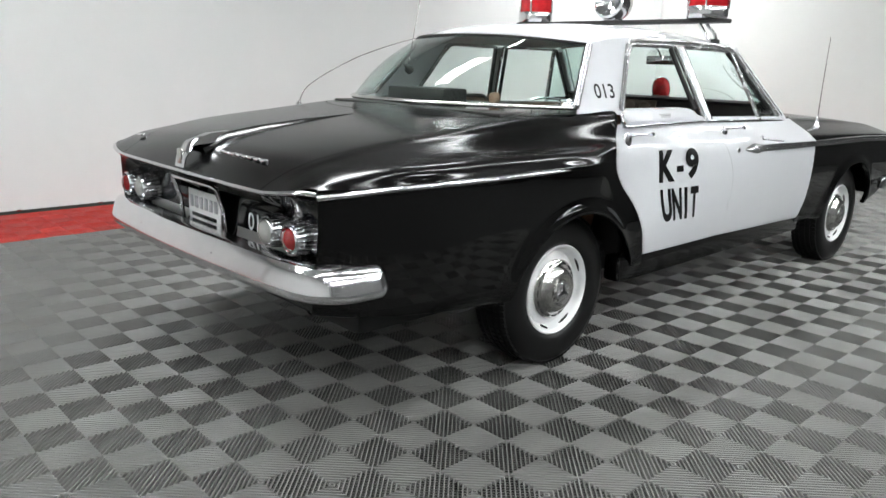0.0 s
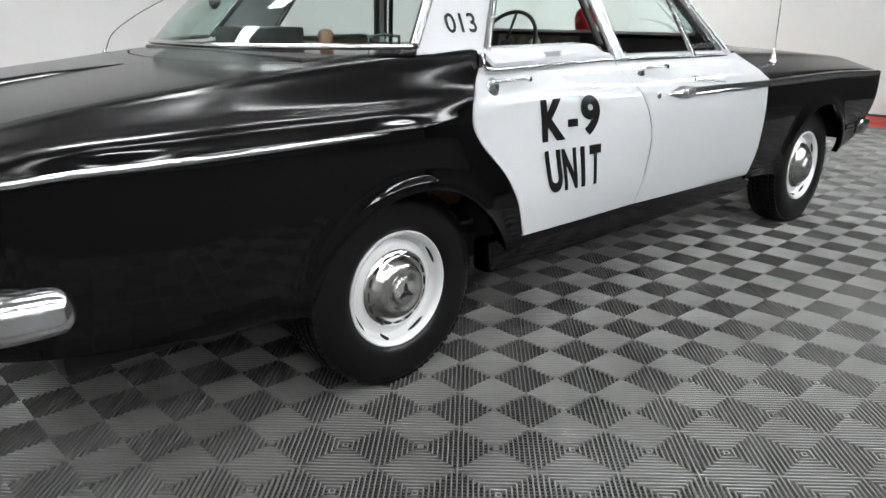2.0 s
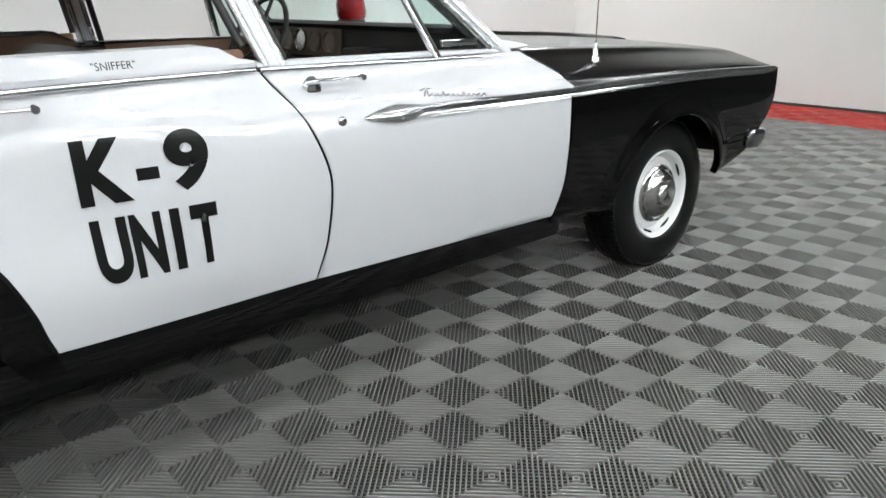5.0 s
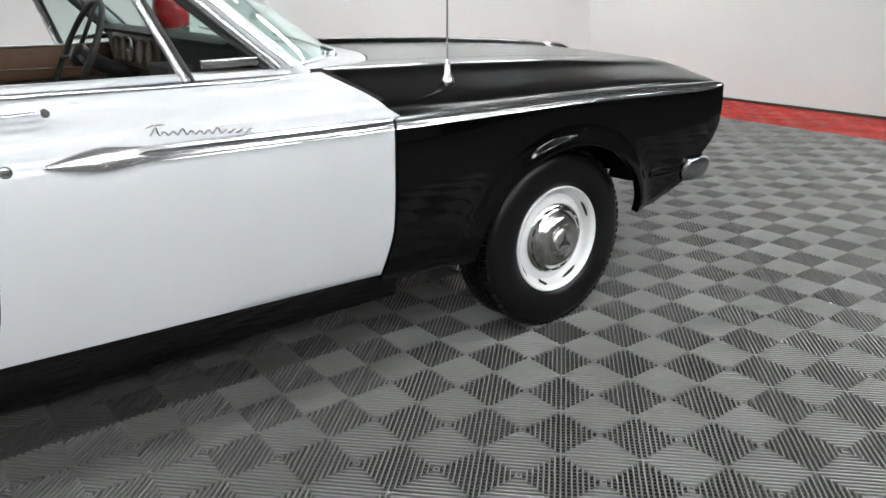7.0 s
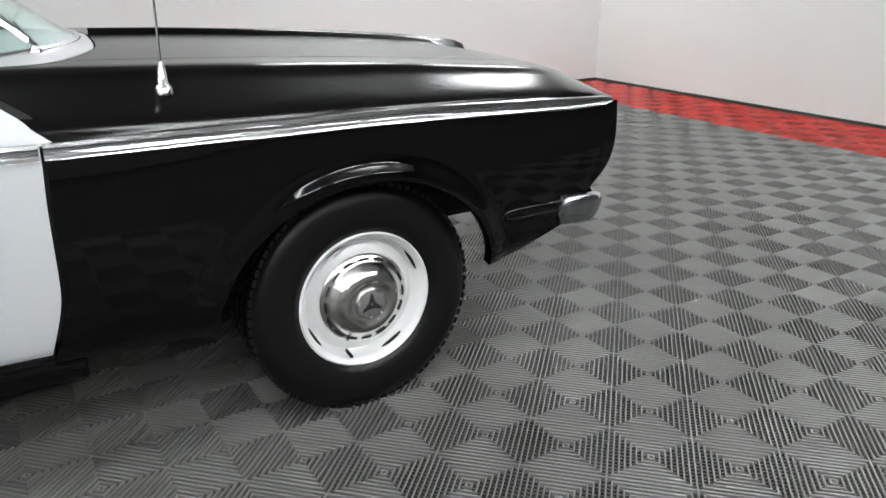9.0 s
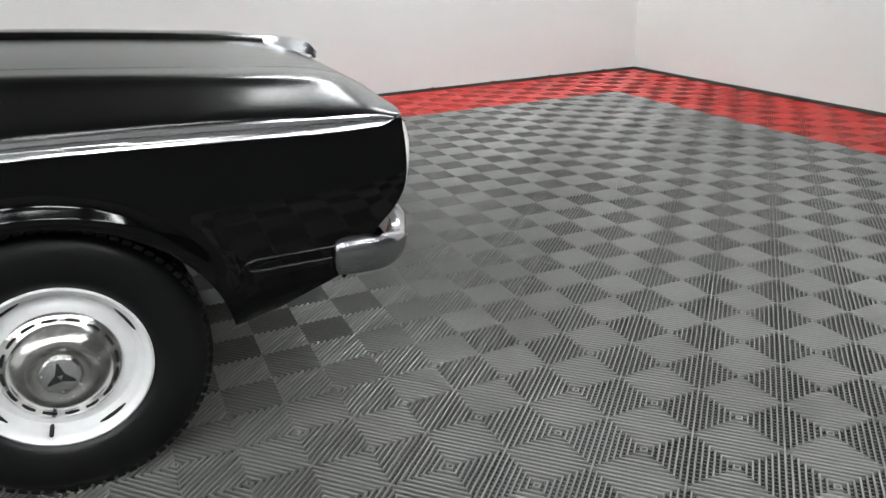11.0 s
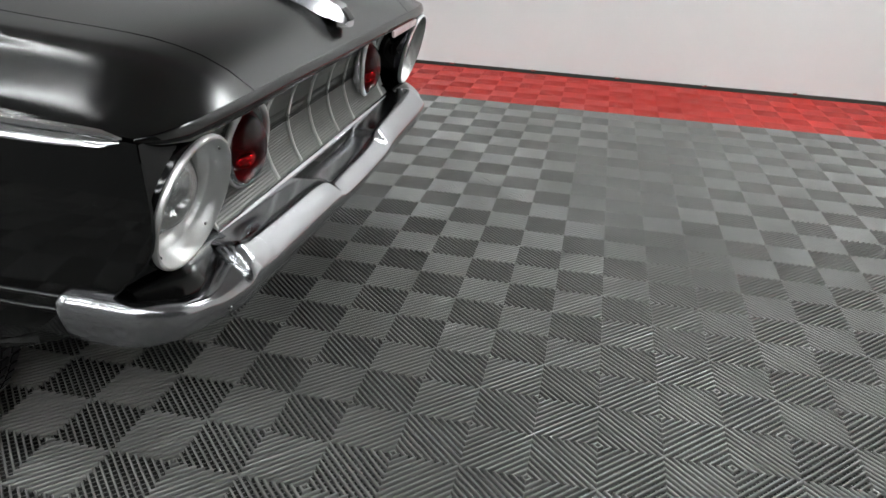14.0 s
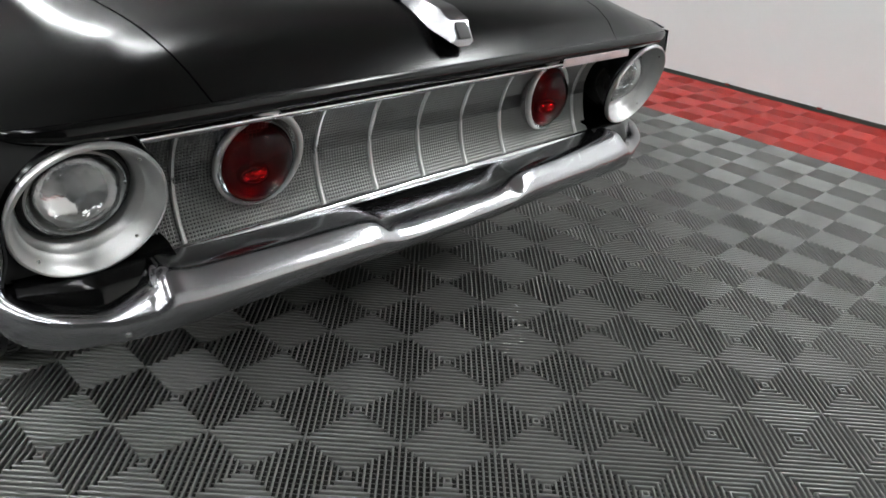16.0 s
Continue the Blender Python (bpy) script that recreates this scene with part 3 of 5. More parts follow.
def wind_rows(base, top, bulge, n=24, m=DOWN):
    rows = []
    for j in range(m + 1):
        t = j / m
        rows.append([tuple(Vector(base(-1 + 2 * i / n)).lerp(Vector(top(-1 + 2 * i / n)), t) + Vector((bulge, 0, abs(bulge) * 0.6)) * math.sin(math.pi * t) * (1 - abs(-1 + 2 * i / n) ** 4)) for i in range(n + 1)])
    return rows


def pane(name, bm, label, parent=None):
    ob = part(name, bm, GLASS, parent or car, label, 0.004)
    ob.visible_shadow = False
    return ob


def rg_base(v):
    return (-0.34 + 0.49 * abs(v) ** 2.2, v * 0.692, 1.083 - 0.008 * abs(v))


def rg_top(v):
    return (roof_back(v) + 0.005, v * 0.584, 1.368 - 0.033 * abs(v) ** 2.4)


def ws_base(v):
    return (2.41 - 0.42 * abs(v) ** 2.4, v * 0.69, 1.0 - 0.01 * abs(v))


def ws_top(v):
    return (roof_front(v) + 0.01, v * 0.575, 1.395 - 0.035 * abs(v) ** 2.4)


pane("rear_window", grid(wind_rows(rg_base, rg_top, -0.035)), "wide curved rear window")
pane("windscreen", grid(wind_rows(ws_base, ws_top, 0.03)), "curved greenish windscreen")
loop = [rg_base(v / 12) for v in range(-12, 13)]
part("window_trim", tube([(x - 0.010, y, z - 0.002) for x, y, z in loop], 0.0095, 10), STEEL, car, "bright rear window trim")
part("window_trim", tube([(x, y, z + 0.004) for x, y, z in [rg_top(v / 12) for v in range(-12, 13)]], 0.006, 8), VINYL_DARK, car, "dark rubber window seal")
for sgn in (-1, 1):
    side_line = [r[0 if sgn < 0 else -1] for r in wind_rows(rg_base, rg_top, -0.035)]
    part("window_trim", tube(side_line, 0.016, 10), FRAME, car, "bright rear window trim")
    part("window_seal", tube([(x - 0.010, y - sgn * 0.013, z) for x, y, z in side_line], 0.004, 8), VINYL_DARK, car)
part("window_trim", tube([(x + 0.012, y, z - 0.004) for x, y, z in [ws_base(v / 12) for v in range(-12, 13)]], 0.010, 8), CHROME, car, "bright windscreen trim")
part("window_trim", tube([ws_top(v / 12) for v in range(-12, 13)], 0.010, 8), CHROME, car, "bright windscreen trim")

# door tops, window frames, glass
for k, sgn in ((0, -1), (1, 1)):
    rd, fd = rear_doors[k], front_doors[k]

    def on(x, z, out=0.0, sgn=sgn):
        return (x, sgn * (cabin_w(z, x) + out), z)

    # raised top of the rear door, and top of the front door
    rows = []
    for i in range(17):
        x = 0.392 + (1.10 - 0.392) * i / 16
        top = 1.058 if x < 1.0 else 1.058 - 0.042 * min(1, (x - 1.0) / 0.07)
        edge = min(1, (x - 0.392) / 0.04)
        low = 1.0 + 0.03 * (1 - edge) ** 2
        rows.append([(x, sgn * (0.757 + 0.006), low), (x, sgn * (0.757 + 0.008), low + 0.012), (x, sgn * (cabin_w(top, x) + 0.012), top - 0.012),
                     (x, sgn * (cabin_w(top, x) + 0.006), top), (x, sgn * (cabin_w(top, x) - 0.06), top + 0.002)])
    part("door_top", grid(rows), WHITE, rd, "raised white sill of the window", 0.004)
    rows = [[(x, sgn * 0.764, front_top(x)), (x, sgn * 0.760, front_top(x) + 0.008), (x, sgn * 0.748, front_top(x) + 0.011), (x, sgn * 0.69, front_top(x) + 0.010)] for x in (1.105, 1.4, 1.7, 2.0)]
    part("door_top", grid(rows), WHITE, fd, "", 0.004)
    # belt moulding
    part("belt_moulding", tube([(0.384, sgn * 0.766, 1.045), (0.376, sgn * 0.773, 1.015), (0.388, sgn * 0.776, 0.996), (0.43, sgn * 0.776, 0.991), (0.6, sgn * 0.776, 0.993), (1.09, sgn * 0.774, 0.995)], 0.0085, 8), CHROME, rd, "bright belt moulding")
    part("belt_moulding", tube([(1.105, sgn * 0.774, 0.993), (1.5, sgn * 0.775, 0.984), (2.0, sgn * 0.778, 0.971), (2.05, sgn * 0.777, 0.969)], 0.0085, 8), CHROME, fd, "bright belt moulding")
    # rear door frame
    fr = [on(rwin_back(1.05) - 0.012, 1.05), on(rwin_back(1.3) - 0.012, 1.3), on(rwin_back(1.345) + 0.005, 1.342), on(rwin_back(1.345) + 0.04, 1.352),
          on(rwin_front(1.345) - 0.03, 1.352), on(rwin_front(1.345) + 0.003, 1.347), on(rwin_front(1.2) + 0.012, 1.2), on(rwin_front(1.0) + 0.012, 1.0)]
    part("window_frame", tube(fr, 0.013, 8), FRAME, rd, "bright window frame")
    part("post", tube([on(rwin_front(z) + 0.032, z, 0.004) for z in (1.0, 1.15, 1.25, 1.35)], 0.016, 8, flat=0.8), WHITE, rd, "white door post")
    fr = [on(fwin_back(1.0) - 0.008, 1.0), on(fwin_back(1.2) - 0.008, 1.2), on(fwin_back(1.345), 1.345), on(fwin_back(1.345) + 0.03, 1.352),
          on(fwin_front(1.345) - 0.03, 1.350), on(fwin_front(1.33) + 0.004, 1.335), on(fwin_front(1.2) + 0.008, 1.2), on(fwin_front(1.0) + 0.008, 1.0)]
    part("window_frame", tube(fr, 0.012, 8), FRAME, fd, "bright window frame")
    part("post", tube([on(fwin_back(z) - 0.026, z, 0.004) for z in (1.0, 1.15, 1.25, 1.35)], 0.014, 8, flat=0.8), WHITE, fd, "white door post")
    for base, line_x, back, lo in ((rd, rwin_front, -0.014, 1.05), (fd, fwin_back, 0.014, 1.0), (fd, fwin_front, -0.016, 1.0)):
        part("inner_seal", tube([on(line_x(z) + back, z, -0.022) for z in (lo, 1.15, 1.25, 1.34)], 0.012, 8), VINYL_DARK, base, "dark inner window seal")
    part("vent_bar", tube([on(1.715, 0.985), on(1.652, 1.16), on(1.588, 1.335)], 0.010, 8), FRAME, fd, "bright vent window bar")
    part("vent_seal", tube([on(1.732, 0.985), on(1.669, 1.16), on(1.608, 1.32)], 0.007, 8), VINYL_DARK, fd)
    part("vent_latch", box(1.84, sgn * 0.735, 1.022, 0.15, 0.02, 0.022, 0.006), CHROME, fd)
    rows = [[on(1.715 - (z - 1.0) * 0.36, z, -0.012), on(fwin_front(z), z, -0.012)] for z in (1.0, 1.17, 1.33)]
    pane("vent_pane", grid(rows), "greenish vent window", fd)
    # the driver and passenger panes are wound down; the one on the far side of the rear is up
    # door handles
    for base, hx in ((rd, 0.380), (fd, 1.210)):
        hz, hy = 0.948, sgn * (side_w(hx + 0.05, 0.945) + 0.004)
        esc = lathe([(0, 0.016), (0.018, 0.015), (0.027, 0.008), (0.031, 0.0)], pose(hx + 0.028, hy, hz - 0.016, 90 if sgn < 0 else -90, 0, 0), 16, squeeze=1.25)
        part("handle_plate", esc, CHROME, base, "chrome handle plate")
        part("handle", tube([(hx, hy + sgn * 0.02, hz + 0.008), (hx + 0.05, hy + sgn * 0.032, hz + 0.012), (hx + 0.12, hy + sgn * 0.034, hz + 0.011), (hx + 0.175, hy + sgn * 0.03, hz + 0.010)], [0.010, 0.008, 0.0055, 0.007], 8, flat=0.8), CHROME, base, "chrome door handle")
        part("push_button", lathe([(0, 0.012), (0.009, 0.012), (0.011, 0.0)], pose(hx + 0.172, hy + sgn * 0.03, hz + 0.010, 90 if sgn < 0 else -90, 0, 0), 12), CHROME, base)
    part("lock", lathe([(0, 0.006), (0.009, 0.006), (0.014, 0.003), (0.015, 0.0)], pose(1.282, sgn * (side_w(1.28, 0.850) + 0.001), 0.850, 90 if sgn < 0 else -90, 0, 0), 16), CHROME, fd, "round chrome lock")

# flank mouldings
for sgn, fd in ((-1, front_doors[0]), (1, front_doors[1])):
    def strip(x0, x1, zlo, zhi, n, out=0.008, sgn=sgn):
        rows = []
        for i in range(n + 1):
            x = x0 + (x1 - x0) * i / n
            a, b = zlo(x), zhi(x)
            row = []
            for q, o in ((0, 0.0), (0.06, out), (0.30, out * 0.75), (0.36, out * 0.35), (0.46, out * 0.35), (0.52, out * 0.9), (0.62, out), (0.66, out * 0.4), (0.72, out * 0.4), (0.76, out), (0.94, out), (1, 0.0)):
                z = a + (b - a) * q
                row.append((x, sgn * (side_w(x, z) + o + 0.001), z))
            rows.append(row)
        return grid(rows)

    def trim_top(x):
        return hermite((1.36, 1.53, 2.23, 2.5, 3.0, 3.4, 3.6, 3.7, 3.735), (0.842, 0.866, 0.855, 0.854, 0.850, 0.836, 0.826, 0.821, 0.811), x)

    def trim_low(x):
        return hermite((1.36, 1.53, 2.23, 2.5, 3.0, 3.4, 3.6, 3.7, 3.735), (0.838, 0.832, 0.821, 0.818, 0.813, 0.800, 0.793, 0.796, 0.808), x)

    part("moulding", strip(1.52, 2.228, trim_low, trim_top, 20), CHROME, fd, "ribbed bright moulding", 0.002)
    spear_rows = []
    for i in range(21):
        x = 1.355 + (1.56 - 1.355) * i / 20
        flow = max(0, (i - 11) / 9)
        flow = flow * flow * (3 - 2 * flow)
        half = (0.002 + 0.024 * math.sin(min(1, i / 14) * math.pi / 2) ** 0.9) * (1 - 0.30 * flow)
        mid = 0.850 - 0.001 * flow
        ring = []
        for q in range(9):
            a = math.pi * q / 8
            z = mid + half * math.cos(a)
            ring.append((x, sgn * (side_w(x, z) + 0.002 + 0.020 * math.sin(a) * min(1, half / 0.02) * (1 - 0.68 * flow)), z))
        spear_rows.append(ring)
    part("spear", grid(spear_rows), FRAME, fd, "bright spear tip", 0.002)
    part("moulding", strip(2.236, 3.735, trim_low, trim_top, 46), CHROME, car, "ribbed bright moulding", 0.002)
    # script: a run of small bright shapes
    script = bmesh.new()
    flow = []
    for q in range(145):
        u = q / 144
        a = 12 * u
        rise = 0.5 + 0.5 * math.cos(2 * math.pi * a)
        tall = 0.015 if u < 0.083 else (0.012 if 0.25 < u < 0.333 or 0.583 < u < 0.667 else 0.007)
        x, z = 1.585 + 0.245 * u + 0.5 * tall * (1 - rise), 0.886 - 0.020 * u + tall * (1 - rise)
        flow.append((x, sgn * (side_w(x, z) + 0.004), z))
    tube(flow, 0.0023, 5, script)
    tube([(x, sgn * (side_w(x, z) + 0.003), z) for x, z in ((1.580, 0.9020), (1.60, 0.9060), (1.625, 0.9040))], 0.0022, 5, script)
    part("script", script, SCRIPT, fd, "small bright script")
    # rear trim from the trunk corner
    rear_trim = [(x, sgn * (side_w(x, 0.858) + 0.004), 0.856 - 0.016 * max(0, (-1.0 - x) / 0.2)) for x in (-1.205, -1.18, -1.1, -0.95, -0.7, -0.4, -0.2, -0.12)]
    part("moulding", tube(rear_trim, [0.011, 0.011, 0.011, 0.011, 0.011, 0.010, 0.008, 0.002], 8, flat=0.9), CHROME, car, "bright rear moulding")
edge = []
for v in range(-24, 25):
    x, y, z = section(REAR_X, REAR_S, rear_back(abs(v) / 4), abs(v) / 4)
    edge.append((x - 0.006, y if v < 0 else -y, z - 0.004))
part("moulding", tube(edge, 0.009, 8, flat=0.8), CHROME, car, "bright edge of the trunk")

# lettering
def on_door(u, v, x0, z0):
    return Vector((x0 + u, -(side_w(x0 + u, z0 + v) + 0.0048), z0 + v))


lines = bmesh.new()
for text, x0, z0, w, h, bold in (("K", 0.600, 0.738, 0.114, 0.146, 0.05), ("-", 0.727, 0.780, 0.050, 0.028, 0.0), ("9", 0.795, 0.743, 0.103, 0.142, 0.045)):
    piece = letters(text, h, bold, lambda u, v: on_door(u, v, x0, z0), width=w)
    me = bpy.data.meshes.new("glyph")
    piece.to_mesh(me)
    lines.from_mesh(me)
    bpy.data.meshes.remove(me)
part("lettering", lines, DECAL, rear_doors[0], "bold black K-9 lettering", smooth=False)
lines = bmesh.new()
for text, x0, w in (("U", 0.608, 0.077), ("N", 0.691, 0.070), ("I", 0.781, 0.023), ("T", 0.828, 0.067)):
    piece = letters(text, 0.148, 0.045, lambda u, v: on_door(u, v, x0, 0.558), width=w)
    me = bpy.data.meshes.new("glyph")
    piece.to_mesh(me)
    lines.from_mesh(me)
    bpy.data.meshes.remove(me)
part("lettering", lines, DECAL, rear_doors[0], "bold black UNIT lettering", smooth=False)
part("lettering", letters("013", 0.062, 0.012, lambda u, v: Vector((0.304 + u, -(cabin_w(1.111 + v, 0.304 + u) + 0.006), 1.111 + v)), width=0.130), DECAL, car, "black 013 on the roof pillar", smooth=False)
part("lettering", letters("\"SNIFFER\"", 0.018, 0.0, lambda u, v: Vector((0.695 + u, -(cabin_w(1.022 + v) + 0.0165), 1.022 + v)), width=0.10), DECAL, rear_doors[0], "small black lettering", smooth=False)

FROSTED = material("frosted_lens", (0.34, 0.34, 0.32), 0.25, coat=0.5, vary=0.1, vary_scale=50)
RED_TAIL = material("red_tail_lens", (0.20, 0.005, 0.006), 0.1, coat=0.8, vary=0.3, vary_scale=40)

# rear end -------------------------------------------------------------------


def back_x(z):
    return hermite((0.40, 0.50, 0.56, 0.62, 0.70, 0.77, 0.83), (-1.14, -1.19, -1.185, -1.155, -1.15, -1.175, -1.245), z)


rows = []
for j in range(17):
    z = 0.462 + 0.368 * j / 16
    rows.append([(back_x(z) + (-1.198 - back_x(z)) * abs(v / 24) ** 8, v / 24 * side_w(-1.20, z), z) for v in range(-24, 25)])
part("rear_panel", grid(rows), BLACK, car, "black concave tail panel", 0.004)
fin_me = bpy.data.meshes.new("fin")
fin_bm = box(0, 0, 0, 0.010, 0.0075, 0.066, 0.0, pose(0.0625, 0, 0.046, 0, -11, 0))
fin_bm.to_mesh(fin_me)
fin_bm.free()
fin_me.materials.append(CHROME)
for sgn in (-1, 1):
    rows = [[(back_x(z) - 0.004, sgn * y, z) for y in (0.20, 0.35, 0.5, 0.62, 0.72)] for z in (0.605, 0.625, 0.645)]
    part("tail_trim", grid(rows), SILVER, car, "satin strip below the tail lamps", 0.003)
    for y, lens_mat, lab in ((0.520, FROSTED, "round clear reversing lamp in chrome"), (0.665, RED_TAIL, "round red tail lamp in chrome")):
        at = pose(-1.145, sgn * y, 0.692, 0, -90, 0) @ Matrix.Diagonal((0.86, 0.86, 1.0, 1.0))
        shell = part("tail_lamp", lathe([(0.0, 0.0), (0.069, 0.0), (0.069, 0.010), (0.064, 0.03), (0.054, 0.082), (0.049, 0.086), (0.044, 0.072)], at, 28), CHROME, car, lab)
        for k in range(24):
            fin = new("fin", fin_me)
            fin.parent, fin.matrix_basis = shell, at @ Matrix.Rotation(2 * math.pi * k / 24, 4, "Z")
        part("lens", lathe([(0.044, 0.070), (0.043, 0.083), (0.037, 0.092), (0.024, 0.098), (0.0, 0.101)], at, 24), lens_mat, shell, "red lens" if lens_mat == RED_TAIL else "clear lens")
    for k in range(2):
        part("bolt", lathe([(0.0, 0.004), (0.006, 0.004), (0.008, 0.0)], pose(-1.310 + 0.03 * k, sgn * (0.3 + 0.3 * k), 0.585, 0, -90, 0), 10), CHROME, car)
part("lettering", letters("013", 0.062, 0.008, lambda u, v: Vector((back_x(0.650 + v) - 0.010, -0.285 - u, 0.650 + v)), width=0.13), DECAL_WHITE, car, "white 013 on the tail panel", smooth=False)
PLATE_INK = material("plate_ink", (0.42, 0.42, 0.44), 0.5, vary=0.1)
tail_plate = part("number_plate", box(-1.186, 0.0, 0.676, 0.006, 0.26, 0.135, 0.002, None), DECAL_WHITE, car, "white number plate with dark bars")
for z, h, n in ((0.698, 0.045, 6), (0.648, 0.014, 1), (0.622, 0.014, 1)):
    for k in range(n):
        w = 0.24 / n
        part("plate_bar", box(-1.1905, -0.12 + w * (k + 0.5), z, 0.002, w * 0.62 if n > 1 else 0.2, h, 0.0), PLATE_INK if n > 1 else DECAL, tail_plate)
part("plate_frame", tube([(-1.190, -0.17, 0.590), (-1.190, 0.17, 0.590), (-1.20, 0.178, 0.70), (-1.225, 0.182, 0.775), (-1.232, 0.165, 0.790), (-1.232, -0.165, 0.790), (-1.225, -0.182, 0.775), (-1.20, -0.178, 0.70), (-1.190, -0.17, 0.590)], 0.008, 8), CHROME, car, "bright frame round the number plate")
# trunk ornament and spine
spine = [[(x, y, section(REAR_X, REAR_S, x, 0)[2] + h * hermite((-1.22, -1.0, -0.5), (1, 0.6, 0.05), x)) for y, h in ((-0.05 * q, -0.002), (-0.025 * q, 0.03), (0, 0.034), (0.025 * q, 0.03), (0.05 * q, -0.002))]
         for x, q in ((-1.20, 1.15), (-1.1, 0.9), (-0.95, 0.7), (-0.75, 0.5), (-0.5, 0.15))]
part("trunk_spine", grid(spine), BLACK, car, "black ridge along the trunk lid", 0.003)
orn = [[(-1.275, y, 0.845) for y in (-0.05, -0.03, 0.03, 0.05)], [(-1.268, y, 0.88 + h) for y, h in ((-0.05, 0), (-0.035, 0.012), (0.035, 0.012), (0.05, 0))],
       [(-1.235, y, 0.925 + h) for y, h in ((-0.055, 0), (-0.035, 0.012), (0.035, 0.012), (0.055, 0))], [(-1.16, y, 0.95 + h) for y, h in ((-0.048, -0.02), (-0.022, 0.012), (0.022, 0.012), (0.048, -0.02))],
       [(-1.08, y, 0.962 + h) for y, h in ((-0.035, -0.015), (-0.01, 0.006), (0.01, 0.006), (0.035, -0.015))]]
orn = [[(x, y * 0.75, z) for x, y, z in r] for r in orn]
part("trunk_ornament", grid(orn), CHROME, car, "chrome trunk ornament", 0.004)
part("ornament_inset", box(-1.272, 0, 0.885, 0.01, 0.036, 0.055, 0.004, None), STEEL, car)
name_bar = bmesh.new()
for k in range(8):
    box(-1.17, -0.13 - 0.042 * k, section(REAR_X, REAR_S, -1.17, 0.8)[2] + 0.003, 0.02, 0.028, 0.008, 0.002, None, name_bar)
part("script", name_bar, CHROME, car, "row of small bright shapes")
part("script", box(-1.17, 0.62, 0.905, 0.02, 0.05, 0.006, 0.002), CHROME, car)


def bumper(path, tops, lows, profile, blunt, n=160, ends=None):
    """A chrome bumper: path of (x, y) round the car's end, with its upper and lower edge, tucked in at the ends."""
    line2 = smooth_line([(p[0], p[1], a, b) for p, a, b in zip(path, tops, lows)], n)
    rows = []
    for i, (x, y, zt, zb) in enumerate(line2):
        a, b = line2[max(i - 1, 0)], line2[min(i + 1, n)]
        d = Vector((b[0] - a[0], b[1] - a[1])).normalized()
        nx, ny = -d.y, d.x
        if Vector((nx, ny)).dot(Vector((x - 1.25, y))) < 0:
            nx, ny = -nx, -ny
        d0 = math.hypot(x - line2[0][0], y - line2[0][1])
        d1 = math.hypot(x - line2[-1][0], y - line2[-1][1])
        f = math.sqrt(max(0.004, 1 - (1 - min(1, min(d0, d1) / blunt)) ** 2))
        mid, h = (zt + zb) / 2, (zt - zb) * f
        k = min(1, max(0, (abs(y) - 0.68) / 0.10)) if ends else 0
        mixed = [(a + (c - a) * k, b2 + (e - b2) * k) for (a, b2), (c, e) in zip(profile, ends or profile)]
        row = [(x + nx * (o * f - 0.03 * (1 - f)), y + ny * (o * f - 0.03 * (1 - f)), mid + h * (q - 0.5)) for o, q in mixed]
        rows.append(row)
    return grid(rows)


REAR_PROFILE = ((-0.09, 0.97), (-0.040, 1.0), (-0.026, 0.99), (-0.012, 0.93), (0.000, 0.76), (0.009, 0.52), (0.0145, 0.31), (0.016, 0.18), (0.012, 0.07), (-0.006, 0.0), (-0.05, 0.01))
END_PROFILE = ((-0.10, 0.97), (-0.035, 1.0), (-0.016, 1.0), (-0.005, 0.97), (0.001, 0.88), (0.002, 0.70), (0.000, 0.54), (-0.004, 0.36), (-0.012, 0.12), (-0.020, 0.0), (-0.05, 0.02))
FRONT_PROFILE = ((-0.10, 0.96), (-0.040, 1.0), (-0.030, 1.0), (-0.018, 0.95), (0.002, 0.78), (0.014, 0.64), (0.018, 0.54), (0.016, 0.38), (0.006, 0.12), (-0.008, 0.0), (-0.04, 0.02))
rp = [(-0.978, -0.862), (-1.06, -0.866), (-1.155, -0.850), (-1.235, -0.785), (-1.278, -0.64), (-1.302, -0.35), (-1.312, 0)]
rt = [0.612, 0.616, 0.62, 0.625, 0.630, 0.635, 0.637]
rl = [0.512, 0.512, 0.512, 0.515, 0.520, 0.524, 0.525]
part("rear_bumper", bumper(rp + [(x, -y) for x, y in rp[-2::-1]], rt + rt[-2::-1], rl + rl[-2::-1], REAR_PROFILE, 0.05), CHROME, car, "chrome rear bumper", 0.004)
for sgn in (-1, 1):
    part("bumper_iron", box(-1.20, sgn * 0.4, 0.565, 0.14, 0.05, 0.05, 0.01), DARK, car)

# front end ------------------------------------------------------------------
lip = []
for j in range(61):
    s = j / 10
    f = nose_front(s)
    x, y, z = section(FRONT_X, FRONT_S, round(f, 4), s)
    k = 1 - 0.85 * min(1, max(0, s - 4.2) / 1.8)
    lip.append([(f, y, z), (f + 0.006 * k, y, z - 0.008 * k), (f + 0.008 * k, y, z - 0.018 * k), (f + 0.004 * k, y, z - 0.028 * k), (f - 0.015 * k, y * 0.998, z - 0.036 * k), (f - 0.08 * k, y * 0.99, z - 0.040 * k)])
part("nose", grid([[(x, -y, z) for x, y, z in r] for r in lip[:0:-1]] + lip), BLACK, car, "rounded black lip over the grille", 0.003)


def grille_x(z):
    return hermite((0.53, 0.58, 0.64, 0.70, 0.75), (3.705, 3.68, 3.668, 3.68, 3.705), z)


